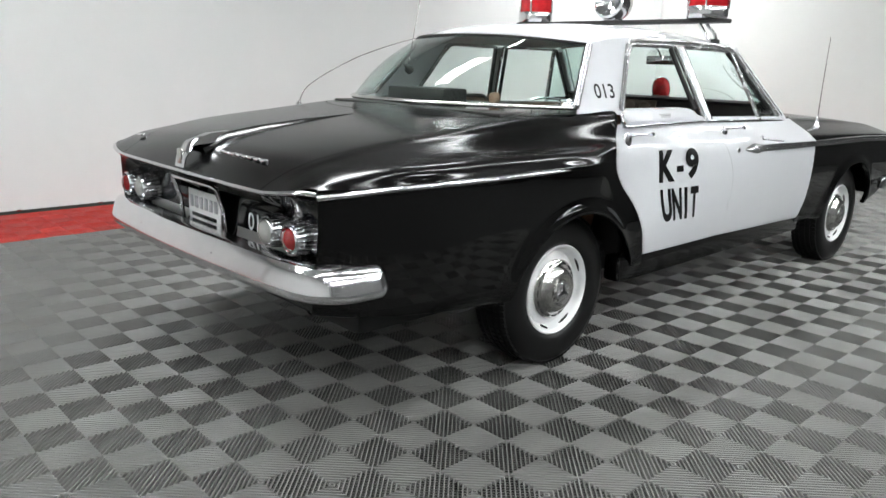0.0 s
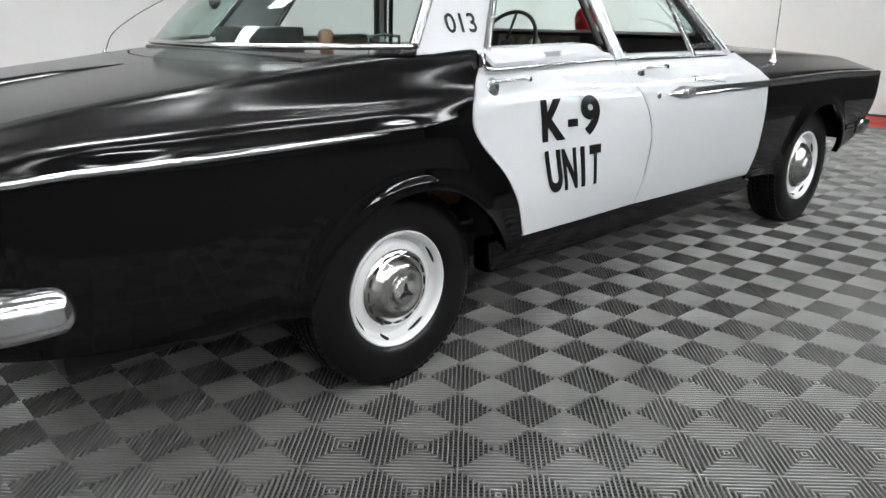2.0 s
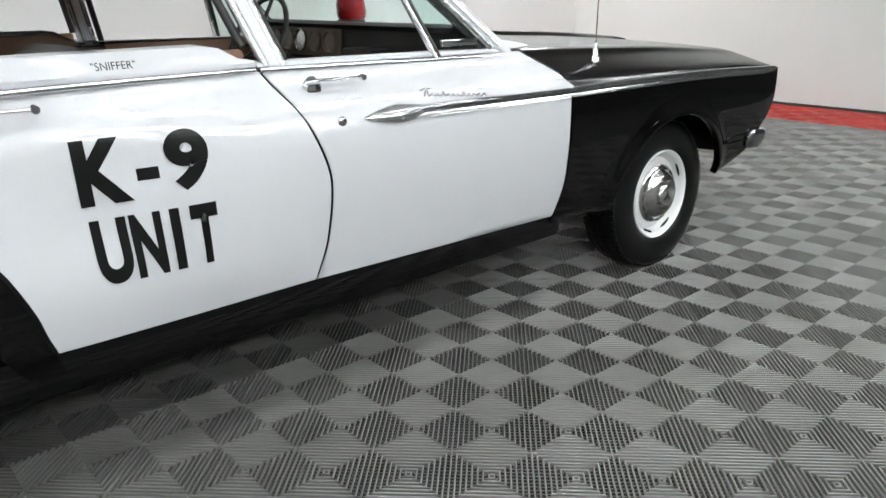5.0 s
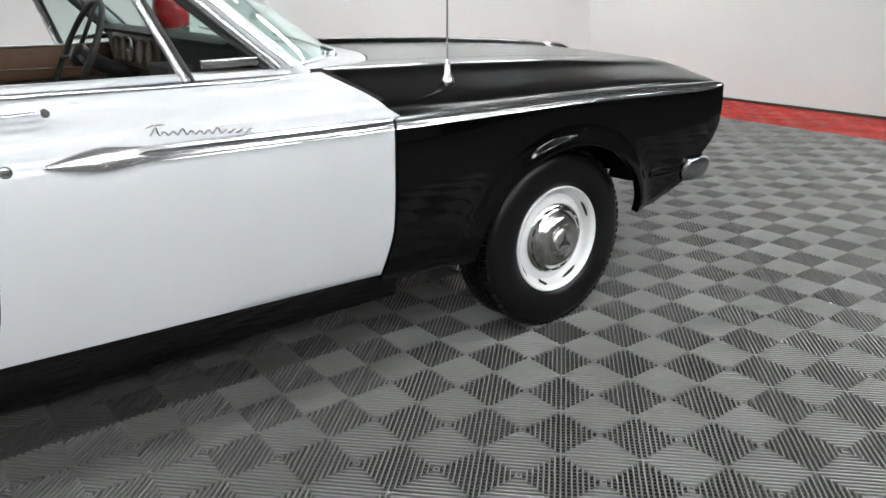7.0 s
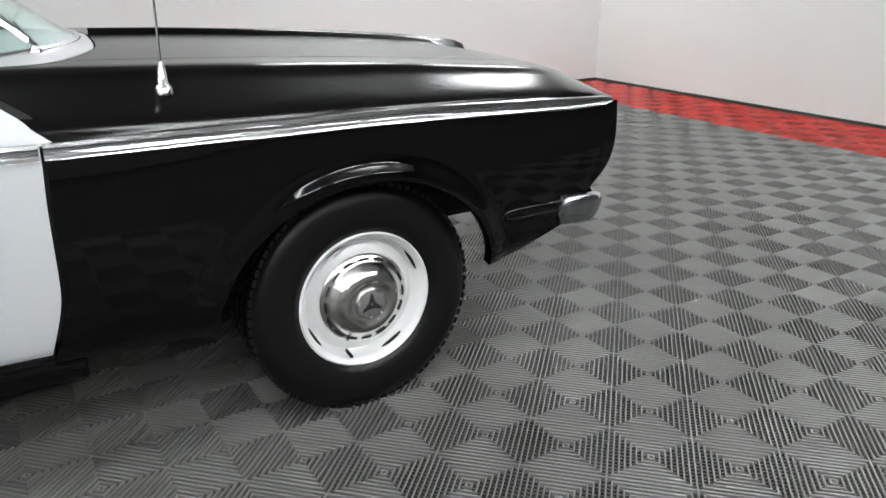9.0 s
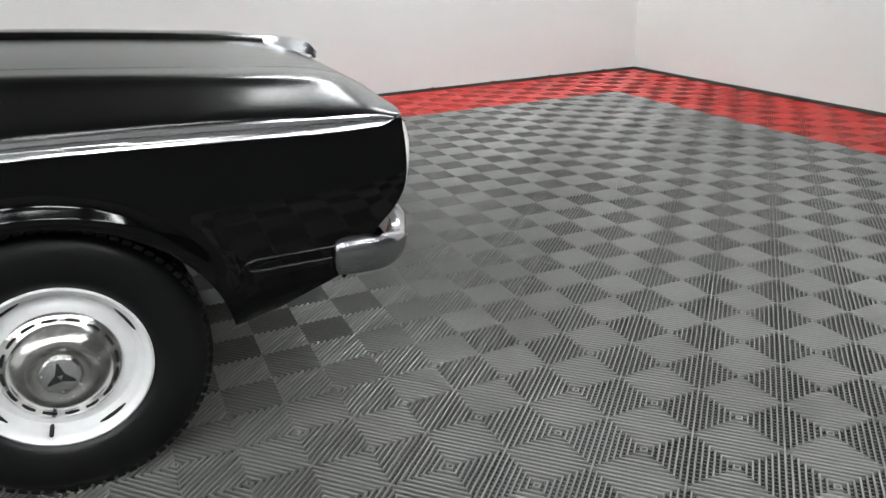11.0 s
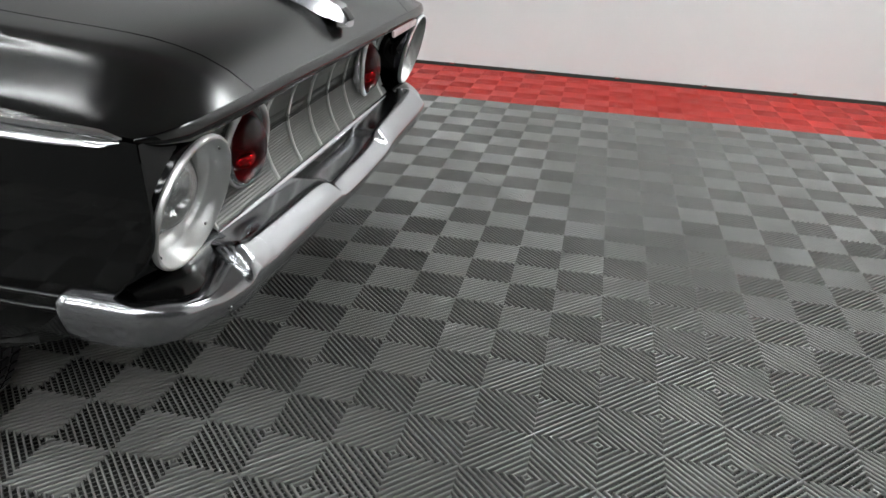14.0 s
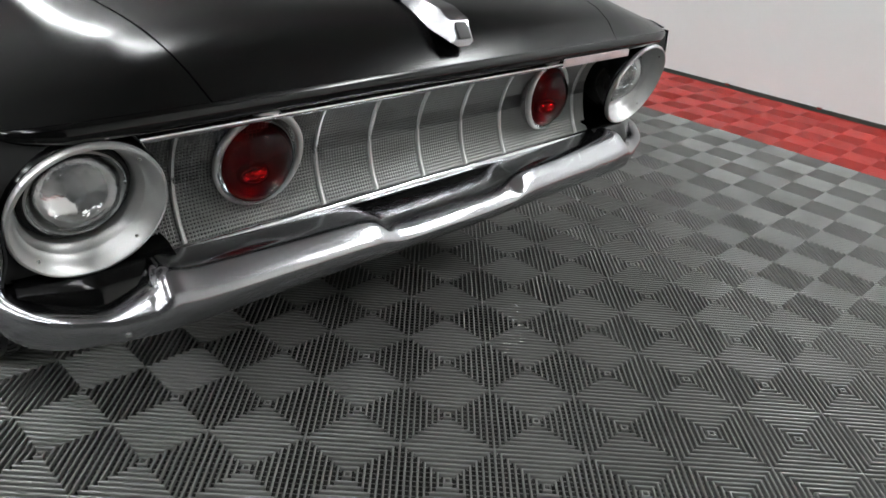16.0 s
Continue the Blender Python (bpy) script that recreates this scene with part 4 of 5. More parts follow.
GZ = [0.535 + 0.205 * j / 12 for j in range(13)]
part("grille_back", grid([[(grille_x(z) - 0.025, -0.66 + 1.32 * i / 12, z) for i in range(13)] for z in GZ]), DARK, car, "", 0.003)
mesh_bm = bmesh.new()
for k in range(32):
    z = 0.54 + 0.197 * k / 31
    tube([(grille_x(z), -0.64 + 1.28 * i / 4, z) for i in range(5)], 0.0022, 4, mesh_bm, caps=False)
for k in range(191):
    y = -0.64 + 1.28 * k / 190
    tube([(grille_x(z), y, z) for z in GZ[::2]], 0.0022, 4, mesh_bm, caps=False)
part("grille_mesh", mesh_bm, material("grille_metal", (0.29, 0.29, 0.28), 0.40, metal=0.85, vary=0.08, vary_scale=25), car, "fine satin metal grille mesh")
for y in (-0.585, -0.28, -0.14, 0.0, 0.14, 0.28, 0.585):
    part("grille_rib", tube([(grille_x(z) + 0.004, y, z) for z in GZ], 0.0046, 6), SILVER, car, "bright curved rib of the grille")
part("grille_trim", tube([(3.712, -0.66 + 1.32 * i / 10, 0.745) for i in range(11)], 0.008, 8), CHROME, car, "bright upper grille trim")
part("grille_trim", tube([(3.712, -0.66 + 1.32 * i / 10, 0.532) for i in range(11)], 0.010, 8), CHROME, car, "bright lower grille trim")
for sgn in (-1, 1):
    # red warning lamp in the grille
    cy, cz = sgn * 0.432, 0.660
    egg = []
    for k in range(41):
        a = 2 * math.pi * k / 40
        r = 0.080 + 0.016 * max(0, math.cos(a - 0.9)) ** 2
        egg.append((3.702 + 0.010 * math.cos(a - 0.9), cy - sgn * r * math.cos(a), cz + r * math.sin(a)))
    red = part("warning_lamp", tube(egg, 0.0075, 8, caps=False, up=(1, 0, 0)), SILVER, car, "round red warning lamp in the grille")
    at = pose(3.688, cy, cz, 0, 90, 0)
    part("bezel", lathe([(0.080, -0.01), (0.084, 0.004), (0.082, 0.014), (0.076, 0.018), (0.074, 0.008)], at, 40), CHROME, red, "thin bright ring")
    part("reflector", lathe([(0.075, 0.006), (0.06, -0.002), (0.03, -0.008), (0.0, -0.010)], at, 32), BOWL, red, "dull bowl behind the lens")
    # convex chrome added behind the lens to catch a lamp glint
    part("bulb", lathe([(0.0, 0.022), (0.010, 0.019), (0.017, 0.010), (0.020, 0.0), (0.018, -0.01)], pose(3.688, cy + sgn * 0.004, cz - 0.022, 0, 70, 0), 16, squeeze=1.5), CHROME, red, "chrome cap added for a glint through the lens")
    part("lens", lathe([(0.076, 0.008), (0.072, 0.022), (0.058, 0.036), (0.034, 0.046), (0.0, 0.050)], at, 32), RED, red, "deep red glass lens")
    # headlamp
    at = pose(3.738, sgn * 0.757, 0.672, 0, 105, 0) @ Matrix.Scale(0.98, 4)
    deep = at @ Matrix.Translation((0, 0, -0.006))
    head = part("headlamp", lathe([(0.105, -0.16), (0.1265, -0.10), (0.1275, -0.02), (0.1265, 0.012), (0.1240, 0.018), (0.1190, 0.019)], at, 48), BLACK, car, "round headlamp in a satin dished bezel")
    part("bezel", lathe([(0.119, 0.016), (0.1235, 0.020), (0.1240, 0.025), (0.1220, 0.030), (0.118, 0.031), (0.113, 0.026), (0.107, 0.012), (0.102, 0.001), (0.1005, 0.000), (0.099, -0.004), (0.094, -0.016), (0.0925, -0.017), (0.091, -0.022), (0.088, -0.035), (0.080, -0.040)], at, 56), SILVER, head, "satin dished bezel")
    part("gasket", lathe([(0.089, -0.030), (0.087, -0.022), (0.081, -0.019), (0.077, -0.026)], deep, 40), DARK, head, "dark gasket")
    part("inner_ring", lathe([(0.080, -0.030), (0.079, -0.016), (0.077, -0.014), (0.074, -0.02)], deep, 40), CHROME, head)
    part("reflector", lathe([(0.076, -0.025), (0.066, -0.045), (0.05, -0.06), (0.03, -0.07), (0.0, -0.075)], deep, 32), MIRROR, head, "bright reflector")
    part("bulb_shield", lathe([(0.0, -0.028), (0.014, -0.030), (0.016, -0.045), (0.010, -0.06)], deep, 12), CHROME, head)
    glass_ob = part("lens", lathe([(0.075, -0.02), (0.070, -0.006), (0.05, 0.011), (0.025, 0.018), (0.0, 0.020)], deep, 40), LENS, head, "fluted clear glass")
    for k in range(4):
        a = math.pi / 4 + math.pi / 2 * k
        part("screw", lathe([(0, 0.003), (0.003, 0.003), (0.004, 0.0)], at @ Matrix.Translation((0.1095 * math.cos(a), 0.1095 * math.sin(a), 0.018)), 8), STEEL, head)
    # sheet that closes the fender round the lamp
    rows = []
    for j in range(15):
        z = 0.44 + 0.335 * j / 14
        xf = nose_edge(z)
        w = side_w(xf, z)
        rows.append([(xf, sgn * w, z), (xf + 0.002, sgn * (w - 0.002), z), (xf - 0.02, sgn * (w - 0.004), z), (xf - 0.17, sgn * (w - 0.02), z), (xf - 0.20, sgn * 0.62, z)])
    part("lamp_surround", grid(rows), DARK, car, "black fender end round the headlamp", 0.003)
    rows = []
    for k in range(41):
        a = math.radians(-115 + 230 * k / 40)
        c, d = math.cos(a), math.sin(a)
        reach = 0.1215
        while reach < 0.20:
            y, z = 0.757 + reach * c, 0.672 + reach * d
            if y > side_w(nose_edge(z), z) - 0.004 or y < 0.63 or z < 0.535 or z > 0.80:
                break
            reach += 0.001
        y, z = 0.757 + reach * c, 0.672 + reach * d
        rim = at @ Vector((-0.1225 * d, sgn * 0.1225 * c, 0.010))
        out = Vector((nose_edge(z) - 0.003, sgn * y, z))
        rows.append([at @ Vector((-0.122 * d, sgn * 0.122 * c, -0.03)), rim, rim.lerp(out, 0.5), out])
    part("lamp_collar", grid(rows), DARK, car, "black sheet between fender edge and headlamp", 0.002)
    rows = []
    for j in range(13):
        v = j / 12
        y = 0.62 + (side_w(3.70, 0.54) - 0.012 - 0.62) * v
        tuck = 0.05 * max(0, v - 0.6) / 0.4
        rows.append([(3.56, sgn * y, 0.575), (3.66, sgn * y, 0.566), (3.715 - tuck, sgn * y, 0.556), (3.745 - tuck, sgn * y, 0.540), (3.760 - tuck, sgn * y, 0.515), (3.765 - tuck, sgn * y, 0.47), (3.75 - tuck, sgn * y, 0.43)])
    part("bumper_filler", grid(rows), BLACK, car, "black filler between headlamp and bumper", 0.003)
rows = [[(3.60 + 0.06 * math.cos(v / 10 * 1.4) + dx, v / 10 * 0.80, z) for v in range(-10, 11)] for z, dx in ((0.40, 0.0), (0.44, 0.03), (0.50, 0.045), (0.535, 0.05))]
part("valance", grid(rows), BLACK, car, "black panel behind the bumper", 0.004)
part("badge", box(3.806, 0.47, 0.782, 0.008, 0.27, 0.018, 0.002), material("pale_enamel", (0.62, 0.5, 0.5), 0.35, vary=0.1, vary_scale=40), car, "pale enamel badge strip")
fp = [(3.565, -0.893), (3.64, -0.897), (3.71, -0.885), (3.765, -0.835), (3.792, -0.765), (3.805, -0.70), (3.810, -0.665), (3.814, -0.60), (3.816, -0.40), (3.818, -0.24), (3.818, -0.17), (3.82, 0.0)]
ft = [0.530, 0.532, 0.524, 0.508, 0.498, 0.520, 0.548, 0.541, 0.534, 0.528, 0.508, 0.506]
fl = [0.446, 0.442, 0.440, 0.438, 0.438, 0.440, 0.442, 0.443, 0.444, 0.444, 0.444, 0.444]
part("front_bumper", bumper(fp + [(x, -y) for x, y in fp[-2::-1]], ft + ft[-2::-1], fl + fl[-2::-1], FRONT_PROFILE, 0.02, 220, END_PROFILE), BUMPER, car, "chrome front bumper with a dropped middle", 0.004)
for sgn in (-1, 1):
    cup = [(3.69, sgn * 0.655, 0.535), (3.73, sgn * 0.662, 0.536), (3.762, sgn * 0.668, 0.533), (3.785, sgn * 0.674, 0.522), (3.80, sgn * 0.680, 0.508)]
    part("bumper_roll", tube(cup, [0.006, 0.012, 0.017, 0.016, 0.010], 14), BUMPER, car, "rounded chrome end of the bumper's middle")
    for y, x in ((0.20, 3.827), (0.62, 3.822), (0.74, 3.806)):
        part("bolt", lathe([(0, 0.003), (0.004, 0.003), (0.006, 0.0)], pose(x - 0.002, sgn * y, 0.462, 0, 95, 0), 10), CHROME, car)
    loop = smooth_line([(x, sgn * (side_w(x, z) + 0.002), z) for x, z in ((3.575, 0.518), (3.48, 0.519), (3.385, 0.518), (3.368, 0.505), (3.385, 0.492), (3.48, 0.490), (3.575, 0.489))], 36)
    part("moulding", tube(loop, 0.0055, 8), BLACK, car, "narrow black moulding before the bumper")
# hood spine and ornament
spine = [[(x, y * q, section(FRONT_X, FRONT_S, x, 0)[2] + h) for y, h in ((-0.05, -0.003), (-0.025, 0.014), (0, 0.018), (0.025, 0.014), (0.05, -0.003))]
         for x, q in ((2.46, 0.25), (2.7, 0.5), (3.0, 0.7), (3.3, 0.85), (3.5, 0.95), (3.62, 1.0))]
part("hood_spine", grid(spine), BLACK, car, "black ridge along the hood", 0.003)
orn = [[(3.53, y, 0.931 + h) for y, h in ((-0.045, -0.012), (-0.02, 0.006), (0.02, 0.006), (0.045, -0.012))],
       [(3.65, y, 0.920 + h) for y, h in ((-0.05, -0.028), (-0.028, 0.006), (0.028, 0.006), (0.05, -0.028))],
       [(3.725, y, 0.908 + h) for y, h in ((-0.052, -0.034), (-0.034, 0.006), (0.034, 0.006), (0.052, -0.034))],
       [(3.765, y, 0.892 + h) for y, h in ((-0.05, -0.028), (-0.034, 0.005), (0.034, 0.005), (0.05, -0.028))],
       [(3.784, y, 0.868 + h) for y, h in ((-0.04, -0.012), (-0.03, 0.0), (0.03, 0.0), (0.04, -0.012))],
       [(3.786, y, 0.850) for y in (-0.024, -0.012, 0.012, 0.024)],
       [(3.758, y, 0.846) for y in (-0.016, -0.01, 0.01, 0.016)]]
orn = [[(x, y * 0.72, z) for x, y, z in r] for r in orn]
part("hood_ornament", grid(orn), BUMPER, car, "chrome hood ornament", 0.005)
part("ornament_inset", box(0, 0, 0, 0.008, 0.034, 0.036, 0.003, pose(3.780, 0, 0.878, 0, -36, 0)), VINYL_DARK, car)

# antennas, lamps on the roof
part("antenna", lathe([(0.020, -0.01), (0.018, 0.006), (0.011, 0.012), (0.008, 0.05), (0.005, 0.06), (0.0, 0.06)], pose(2.50, -0.775, 0.925), 16), CHROME, car, "chrome aerial base")
whip = part("aerial", tube([(2.50, -0.775, 0.98), (2.505, -0.775, 1.20), (2.52, -0.775, 1.46)], [0.003, 0.0025, 0.0018], 6), STEEL, car, "thin metal aerial")
part("antenna", lathe([(0.026, -0.01), (0.024, 0.008), (0.014, 0.014), (0.012, 0.05), (0.016, 0.07), (0.006, 0.085), (0.0, 0.085)], pose(-0.285, 0.76, 0.935) @ Matrix.Scale(1.1, 4), 16), CHROME, car, "aerial base on the fender")
arc = smooth_line([(-0.285, 0.76, 1.02), (-0.24, 0.75, 1.10), (-0.08, 0.70, 1.205), (0.15, 0.66, 1.30), (0.5, 0.63, 1.385), (0.9, 0.61, 1.41)], 30)
part("aerial", tube(arc, 0.0025, 6), STEEL, car, "thin aerial bent forward over the roof")
part("antenna", lathe([(0.02, -0.01), (0.02, 0.01), (0.008, 0.02), (0.006, 0.04), (0, 0.04)], pose(-0.13, 0.06, 1.205, 0, -50, 0), 12), VINYL_DARK, car, "dark aerial foot on the rear window")
part("aerial", tube([(-0.14, 0.06, 1.22), (-0.10, 0.06, 1.40), (-0.06, 0.06, 1.60)], 0.002, 6), STEEL, car)

BAR_X = 1.35
part("light_bar", box(BAR_X, 0, 1.492, 0.10, 1.40, 0.022, 0.006), VINYL_DARK, car, "black bar across the roof")
for sgn in (-1, 1):
    for dx in (-0.04, 0.04):
        part("bar_foot", tube([(BAR_X + 0.03 + dx, sgn * 0.55, 1.482), (BAR_X + 0.05 + dx * 1.3, sgn * 0.585, 1.43), (BAR_X + 0.05 + dx, sgn * 0.61, 1.382)], 0.009, 8), CHROME, car, "chrome clamp of the roof bar")
    part("bar_foot", box(BAR_X + 0.05, sgn * 0.612, 1.388, 0.10, 0.016, 0.03, 0.004), CHROME, car)
    at = pose(BAR_X, sgn * 0.585, 1.503)
    beacon = part("beacon", lathe([(0.0, 0.0), (0.100, 0.0), (0.105, 0.01), (0.105, 0.05), (0.100, 0.06)], at, 40), CHROME, car, "red beacon with a chrome foot")
    part("dome", lathe([(0.098, 0.055), (0.100, 0.07), (0.098, 0.16), (0.090, 0.19), (0.06, 0.21), (0.0, 0.215)], at, 40), RED_BRIGHT, beacon, "tall red dome")
    for k in range(4):
        a = math.pi / 2 * k + 0.4
        part("band", tube([at @ Vector((0.104 * math.cos(a), 0.104 * math.sin(a), 0.05)), at @ Vector((0.103 * math.cos(a), 0.103 * math.sin(a), 0.17))], 0.005, 6), CHROME, beacon)
at = pose(BAR_X, 0.0, 1.56)
spot = part("siren", lathe([(0.0, -0.11), (0.05, -0.10), (0.085, -0.06), (0.098, 0.0), (0.098, 0.05), (0.085, 0.06), (0.075, 0.05), (0.05, 0.02), (0.0, 0.0)], pose(BAR_X, 0.0, 1.60, 0, -80, 0), 32), CHROME, car, "round chrome siren on the roof bar")
part("siren_foot", box(BAR_X, 0, 1.515, 0.08, 0.08, 0.03, 0.008), CHROME, car)

# wipers and washer on the cowl
for y in (-0.45, 0.30):
    part("wiper_pivot", lathe([(0.016, 0.0), (0.014, 0.015), (0.008, 0.02), (0, 0.02)], pose(2.285, y, 0.985, 0, 20, 0), 12), CHROME, car, "chrome wiper pivot")
    part("wiper", tube([(2.285, y, 1.005), (2.27, y + 0.2, 1.03), (2.27, y + 0.40, 1.04)], [0.006, 0.004, 0.003], 6), VINYL_DARK, car, "wiper arm")

# interior -------------------------------------------------------------------


def seat(name, x, back_top, depth, label):
    cushion = part(name, box(x + 0.02, 0, 0.60, depth, 1.28, 0.20, 0.06), VINYL_BROWN, car, label)
    part("backrest", box(0, 0, 0.26, 0.16, 1.28, 0.50, 0.06, pose(x - depth / 2 + 0.02, 0, 0.52, 0, -14, 0)), VINYL_SEAT, cushion, "dark vinyl backrest")


seat("front_seat", 1.25, 0.95, 0.50, "brown vinyl front bench")
seat("rear_seat", 0.42, 0.95, 0.48, "brown vinyl rear bench")
part("parcel_shelf", box(0.02, 0, 1.04, 0.42, 1.15, 0.02, 0.005), VINYL_DARK, car, "dark shelf below the rear window")
part("cabin_floor", box(1.2, 0, 0.46, 2.0, 1.4, 0.02, 0.0), VINYL_DARK, car)
for k, sgn in ((0, -1), (1, 1)):
    for dd, xc, ln, top in ((front_doors[k], 1.60, 0.80, 1.000), (rear_doors[k], 0.76, 0.66, 1.045)):
        low = part("door_card", box(xc, sgn * 0.712, 0.74, ln, 0.03, 0.26, 0.012), VINYL_DARK, dd, "dark lower door lining")
        part("upper_lining", box(xc, sgn * 0.712, (0.872 + top) / 2, ln, 0.032, top - 0.872, 0.012), VINYL_BROWN, low, "brown vinyl upper door lining")
        part("piping", tube([(xc - ln / 2 + 0.01, sgn * 0.694, 0.925), (xc + ln / 2 - 0.01, sgn * 0.694, 0.905)], 0.0035, 6), CREAM, low, "pale seam")
        part("armrest", box(xc - 0.05, sgn * 0.68, 0.83, 0.34, 0.05, 0.05, 0.02), VINYL_DARK, dd)
        part("window_crank", tube([(xc + 0.18, sgn * 0.690, 0.90), (xc + 0.18, sgn * 0.665, 0.90), (xc + 0.24, sgn * 0.660, 0.935)], 0.006, 8), CHROME, dd, "chrome window crank")
dash_rows = []
for v in range(-10, 11):
    y = v / 10 * 0.68
    dash_rows.append([(2.08, y, 0.985), (2.02, y, 1.035), (1.94, y, 1.066), (1.865, y, 1.072), (1.850, y, 1.062), (1.885, y, 1.045), (1.90, y, 0.90), (1.88, y, 0.86), (1.90, y, 0.80), (1.95, y, 0.76)])
part("dashboard", grid(dash_rows), VINYL_DARK, car, "dark dashboard with cream dials", 0.006)
panel = part("instrument_panel", box(0, 0, 0, 0.012, 0.58, 0.115, 0.008, pose(1.878, 0.28, 0.990, 0, 6, 0)), CREAM, car, "cream instrument panel")
for y in (0.06, 0.17, 0.28, 0.38, 0.48):
    part("dial", lathe([(0.044, 0.0), (0.046, 0.010), (0.040, 0.012), (0.036, 0.006), (0.0, 0.006)], pose(1.870, y, 0.993, 0, -84, 0), 24), STEEL if y == 0.28 else CREAM, panel, "round dial")
wheel_at = pose(1.70, 0.36, 0.985, 0, -62, 0)
ring = [wheel_at @ Vector((0.205 * math.cos(2 * math.pi * k / 40), 0.205 * math.sin(2 * math.pi * k / 40), 0)) for k in range(41)]
steering = part("steering_wheel", tube(ring, 0.011, 8, caps=False), VINYL_DARK, car, "thin black steering wheel")
part("hub", lathe([(0.0, 0.02), (0.03, 0.018), (0.045, 0.0), (0.03, -0.04), (0.025, -0.25), (0, -0.25)], wheel_at, 20), VINYL_DARK, steering)
for a in (0.15, math.pi - 0.15, -math.pi / 2):
    part("spoke", tube([wheel_at @ Vector((0.03 * math.cos(a + 1.57), 0.03 * math.sin(a + 1.57), 0)), wheel_at @ Vector((0.2 * math.cos(a + 1.57), 0.2 * math.sin(a + 1.57), 0))], 0.008, 6), VINYL_DARK, steering)
dash_lamp = part("dash_lamp", lathe([(0.0, 0.0), (0.05, 0.0), (0.05, 0.05), (0.02, 0.06), (0.02, 0.08), (0.046, 0.08)], pose(1.935, 0.0, 1.05) @ Matrix.Diagonal((1.1, 1.1, 0.55, 1)), 20), VINYL_DARK, car, "red domed lamp on the dashboard")
part("dome", lathe([(0.050, -0.05), (0.056, -0.025), (0.054, 0.01), (0.044, 0.038), (0.025, 0.055), (0.0, 0.060)], pose(1.935, 0.0, 1.130, 0, -8, 0) @ Matrix.Scale(1.05, 4), 24), RED_TAIL, dash_lamp, "red dome")
part("radio", box(1.86, -0.20, 0.93, 0.10, 0.20, 0.10, 0.01), VINYL_DARK, car, "dark radio under the dashboard")
part("rear_lamp", lathe([(0.0, 0.0), (0.045, 0.0), (0.05, 0.06), (0.056, 0.10), (0.04, 0.13), (0.0, 0.14)], pose(0.12, -0.25, 1.05) @ Matrix.Scale(0.5, 4), 20), VINYL_BROWN, car, "small dull lamp on the shelf behind the seat")
part("rear_box", box(0.12, 0.22, 1.085, 0.16, 0.42, 0.07, 0.01), VINYL_DARK, car, "dark box on the rear shelf")
part("shelf_fitting", tube([(0.16, -0.44, 1.05), (0.16, -0.44, 1.095), (0.18, -0.50, 1.105), (0.18, -0.58, 1.10), (0.18, -0.58, 1.05)], 0.006, 6), CHROME, car, "bent chrome fitting on the shelf")
mirror_ob = part("mirror", box(1.90, 0.0, 1.295, 0.02, 0.20, 0.055, 0.008), VINYL_DARK, car, "inside mirror")
part("mirror_face", box(1.888, 0.0, 1.295, 0.003, 0.19, 0.047, 0.0), CHROME, mirror_ob, "mirror glass")
part("mirror_arm", tube([(1.91, 0, 1.31), (1.86, 0, 1.36), (1.80, 0, 1.385)], 0.006, 6), CHROME, mirror_ob)
lining = [[(x * 0.98 + 0.02, y * 0.985, z - 0.02) for x, y, z in r[1:-1]] for r in roof_rows[1:-1]]
part("headlining", grid(lining), material("grey_headlining", (0.45, 0.45, 0.43), 0.8, vary=0.05), car, "pale cloth headlining", 0.004)

# the tiled floor ------------------------------------------------------------
RIBS = 15
PITCH = CELL * math.sqrt(2) / RIBS
RIB_H = 0.011


# half a rib from its foot to its crest: an upright wall under a rounded head
HALF = ((0.285, -RIB_H), (0.28, -0.0040), (0.297, -0.0026), (0.335, -0.0013), (0.41, -0.0003), (0.5, 0.0))
PROFILE = HALF + tuple((1 - q, z) for q, z in HALF[-2::-1])


WEB = ((0.43, -RIB_H), (0.435, -0.0095), (0.565, -0.0095), (0.57, -RIB_H))


def cell_ribs(verts, faces, x0, y0, kind):
    """Diagonal ribs of one square, rounded on top; kind is which way they run."""
    for k in range(RIBS):
        n = len(verts)
        for q, z in PROFILE:
            d = (k + q) * PITCH * math.sqrt(2)
            p0, p1 = ((d, 0), (0, d)) if d <= CELL else ((CELL, d - CELL), (d - CELL, CELL))
            for px, py in (p0, p1):
                verts.append((x0 + (px if kind else CELL - px), y0 + py, z))
        for i in range(len(PROFILE) - 1):
            f = (n + 2 * i, n + 2 * i + 1, n + 2 * i + 3, n + 2 * i + 2)
            faces.append(f[::-1] if kind else f)
    for k in range(RIBS):                     # low webs across the grooves
        n = len(verts)
        for q, z in WEB:
            d = (k + q) * PITCH * math.sqrt(2)
            p0, p1 = ((d, 0), (0, d)) if d <= CELL else ((CELL, d - CELL), (d - CELL, CELL))
            for px, py in (p0, p1):
                verts.append((x0 + (CELL - px if kind else px), y0 + py, z))
        for i in range(len(WEB) - 1):
            f = (n + 2 * i, n + 2 * i + 1, n + 2 * i + 3, n + 2 * i + 2)
            faces.append(f if kind else f[::-1])


PER_CELL = RIBS * (len(PROFILE) + len(WEB) - 2)


def round_head(f):
    """Whether face f of a tile (or of many, one after another) lies on the rounded head of a rib."""
    f %= PER_CELL
    return f < RIBS * (len(PROFILE) - 1) and 1 <= f % (len(PROFILE) - 1) <= len(PROFILE) - 3


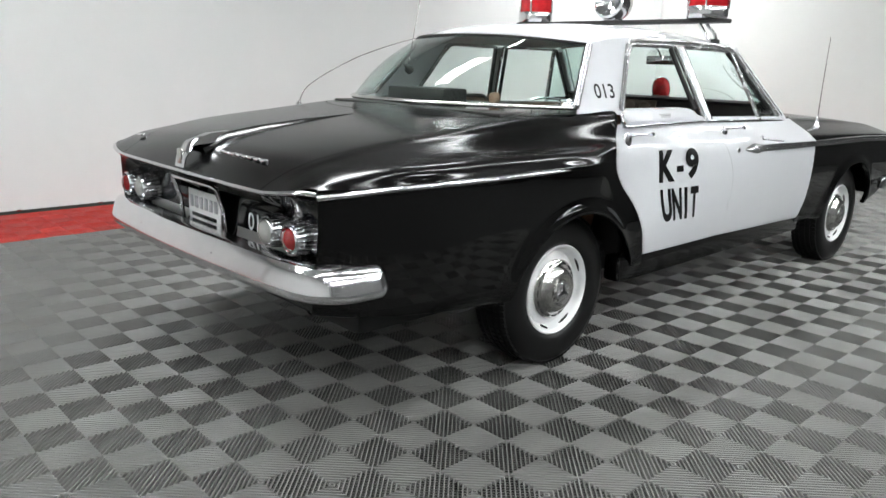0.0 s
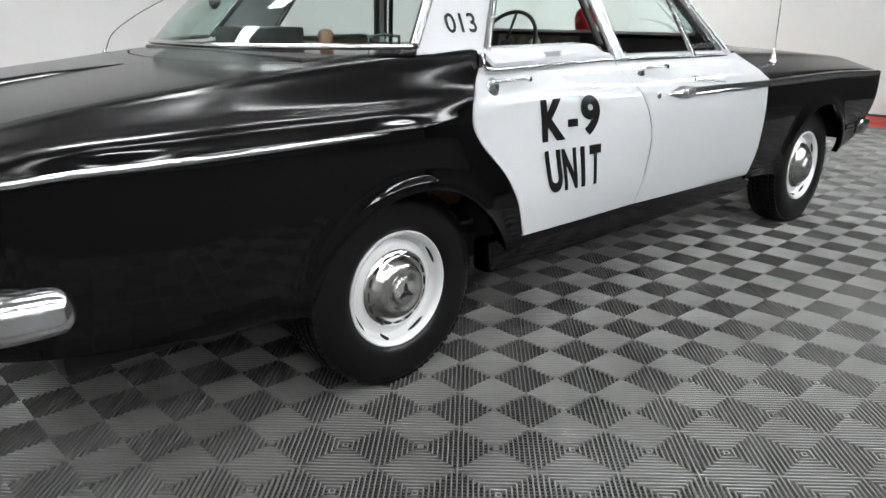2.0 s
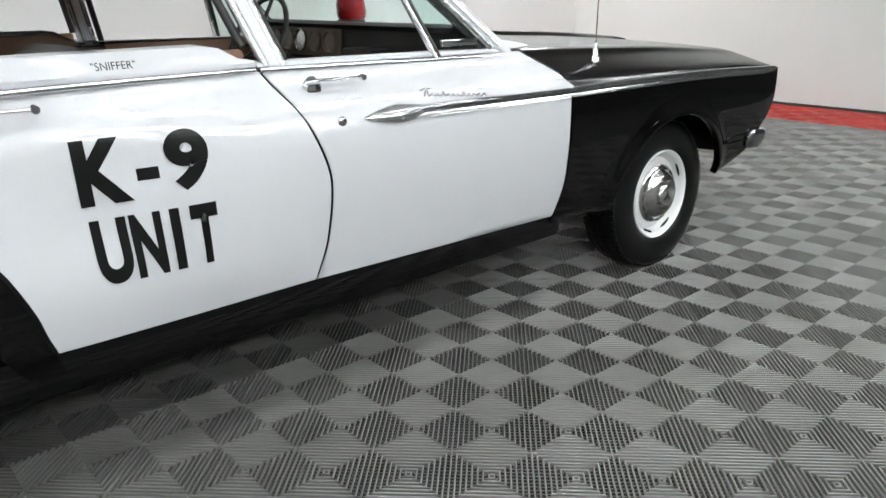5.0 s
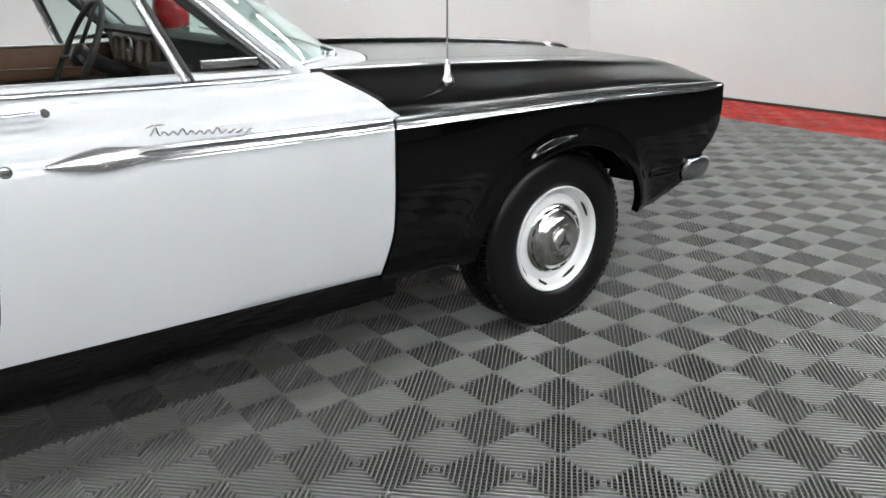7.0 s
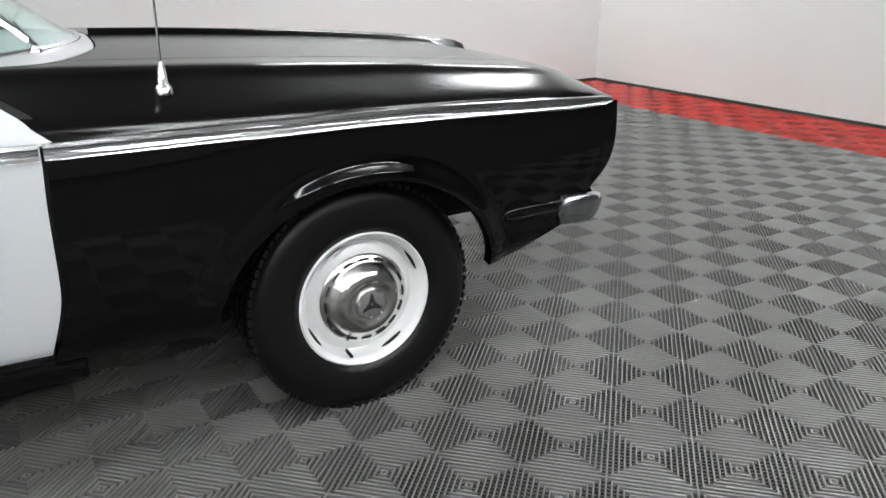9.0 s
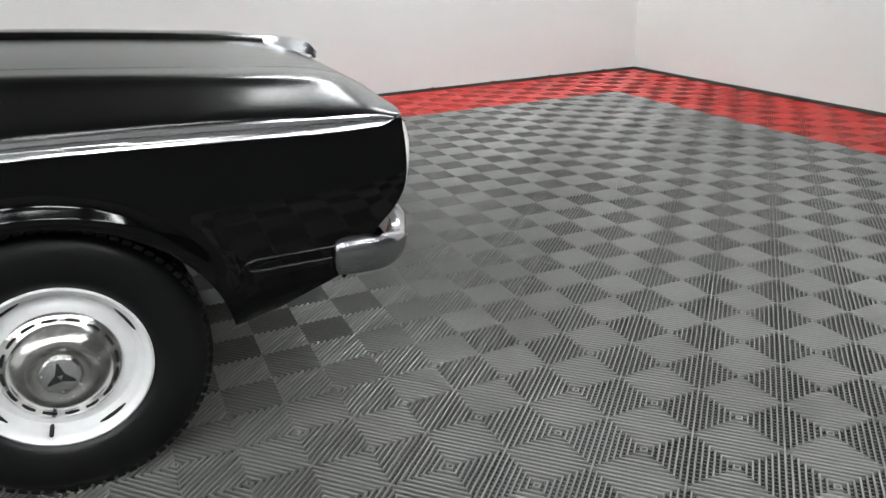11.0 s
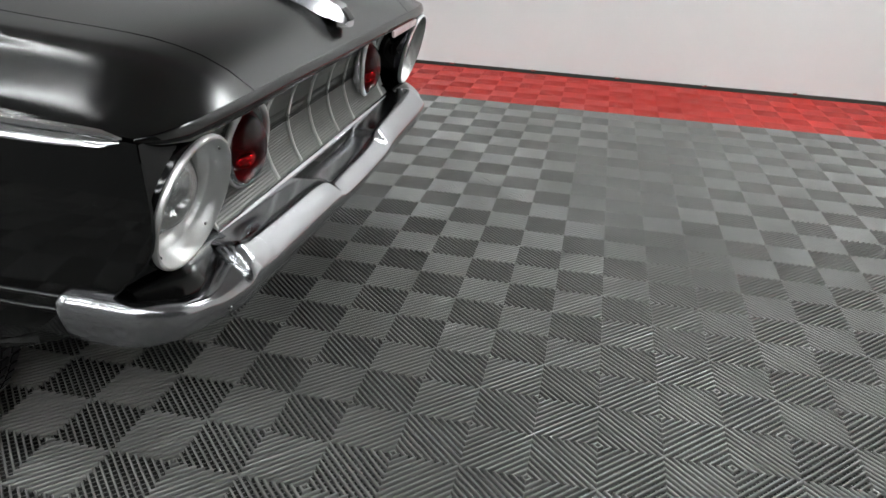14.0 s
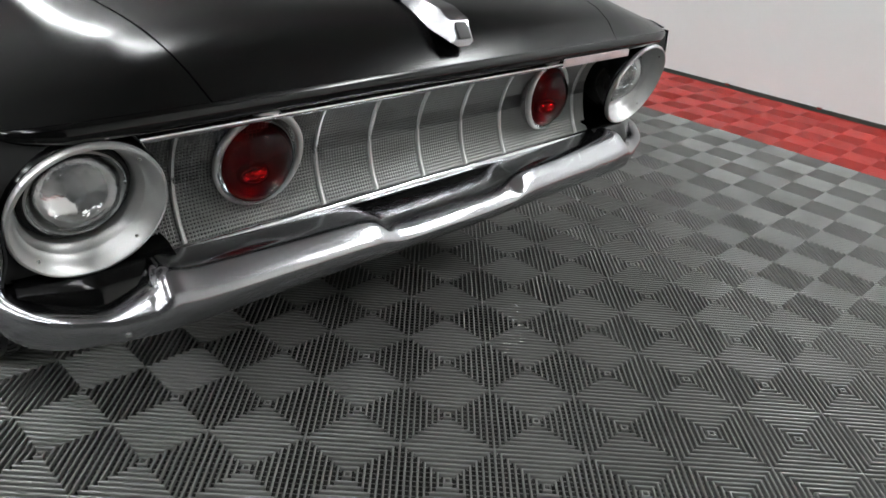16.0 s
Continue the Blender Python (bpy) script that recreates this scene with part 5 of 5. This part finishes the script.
def tile_mesh(name, mat):
    verts, faces = [], []
    for i in range(2):
        for j in range(2):
            cell_ribs(verts, faces, i * CELL, j * CELL, (i + j) % 2 == 0)
    me = bpy.data.meshes.new(name)
    me.from_pydata(verts, [], faces)
    me.polygons.foreach_set("use_smooth", [round_head(f) for f in range(len(faces))])
    me.materials.append(mat)
    return me, verts, faces


grey_me, TV, TF = tile_mesh("tile", TILE)
red_me, _, _ = tile_mesh("red_tile", TILE_RED)
RED_X, RED_Y = GX + 46 * CELL, GY + 26 * CELL
rest = {"grey": ([], []), "red": ([], [])}
count = 0
for i in range(-20, 27):
    for j in range(-4, 17):
        x, y = GX + 2 * i * CELL, GY + 2 * j * CELL
        if x > X1 or x < X0 or y > Y1 - 0.01:
            continue
        is_red = x > RED_X - 0.01 and y > EAST_Y - 0.1 or y > RED_Y - 0.01
        near = -1.3 < x < 5.0 and -1.95 < y < -0.45 or 3.5 < x < 5.3 and -0.5 < y < 1.6
        fits = x + 2 * CELL <= X1 and y + 2 * CELL <= Y1
        if near and not is_red and fits and count < 300:
            ob = new("tile", grey_me)
            ob.location, ob.parent = (x, y, 0), floor
            count += 1
        else:
            vs, fs = rest["red" if is_red else "grey"]
            n = len(vs)
            vs += [(min(a + x, X1 - 0.013), min(b + y, Y1 - 0.013), c) for a, b, c in TV]
            fs += [tuple(n + k for k in f) for f in TF]
for key, mat in (("grey", TILE), ("red", TILE_RED)):
    me = bpy.data.meshes.new(key + "_tiles")
    me.from_pydata(rest[key][0], [], rest[key][1])
    me.polygons.foreach_set("use_smooth", [round_head(f) for f in range(len(rest[key][1]))])
    me.materials.append(mat)
    ob = new(key + "_tiles", me)
    ob.parent = floor
    tagged(ob, f"{key} ribbed plastic floor tiles", kind="stuff")
# flat floor behind the path, out of view and dark to dim flank reflections
back = link("floor_back", box((X0 + X1) / 2, (Y0 + GY - 8 * CELL) / 2, -0.006, X1 - X0, GY - 8 * CELL - Y0, 0.012), WALL_DARK, smooth=False)
tagged(back, "unseen floor kept dark for the flank reflections", "floor", kind="structure")

# small clips on the dark strip along the wall
clip_me = bpy.data.meshes.new("clip")
cb = box(0, 0, 0, 0.03, 0.012, 0.016, 0.003)
cb.to_mesh(clip_me)
cb.free()
clip_me.materials.append(STEEL)
for k in range(22):
    ob = new("clip", clip_me)
    ob.location = (-5.2 + 0.61 * k, Y1 - 0.016, 0.026)
    tagged(ob, "small bright clip on the wall strip", "clip", "clips along the wall")
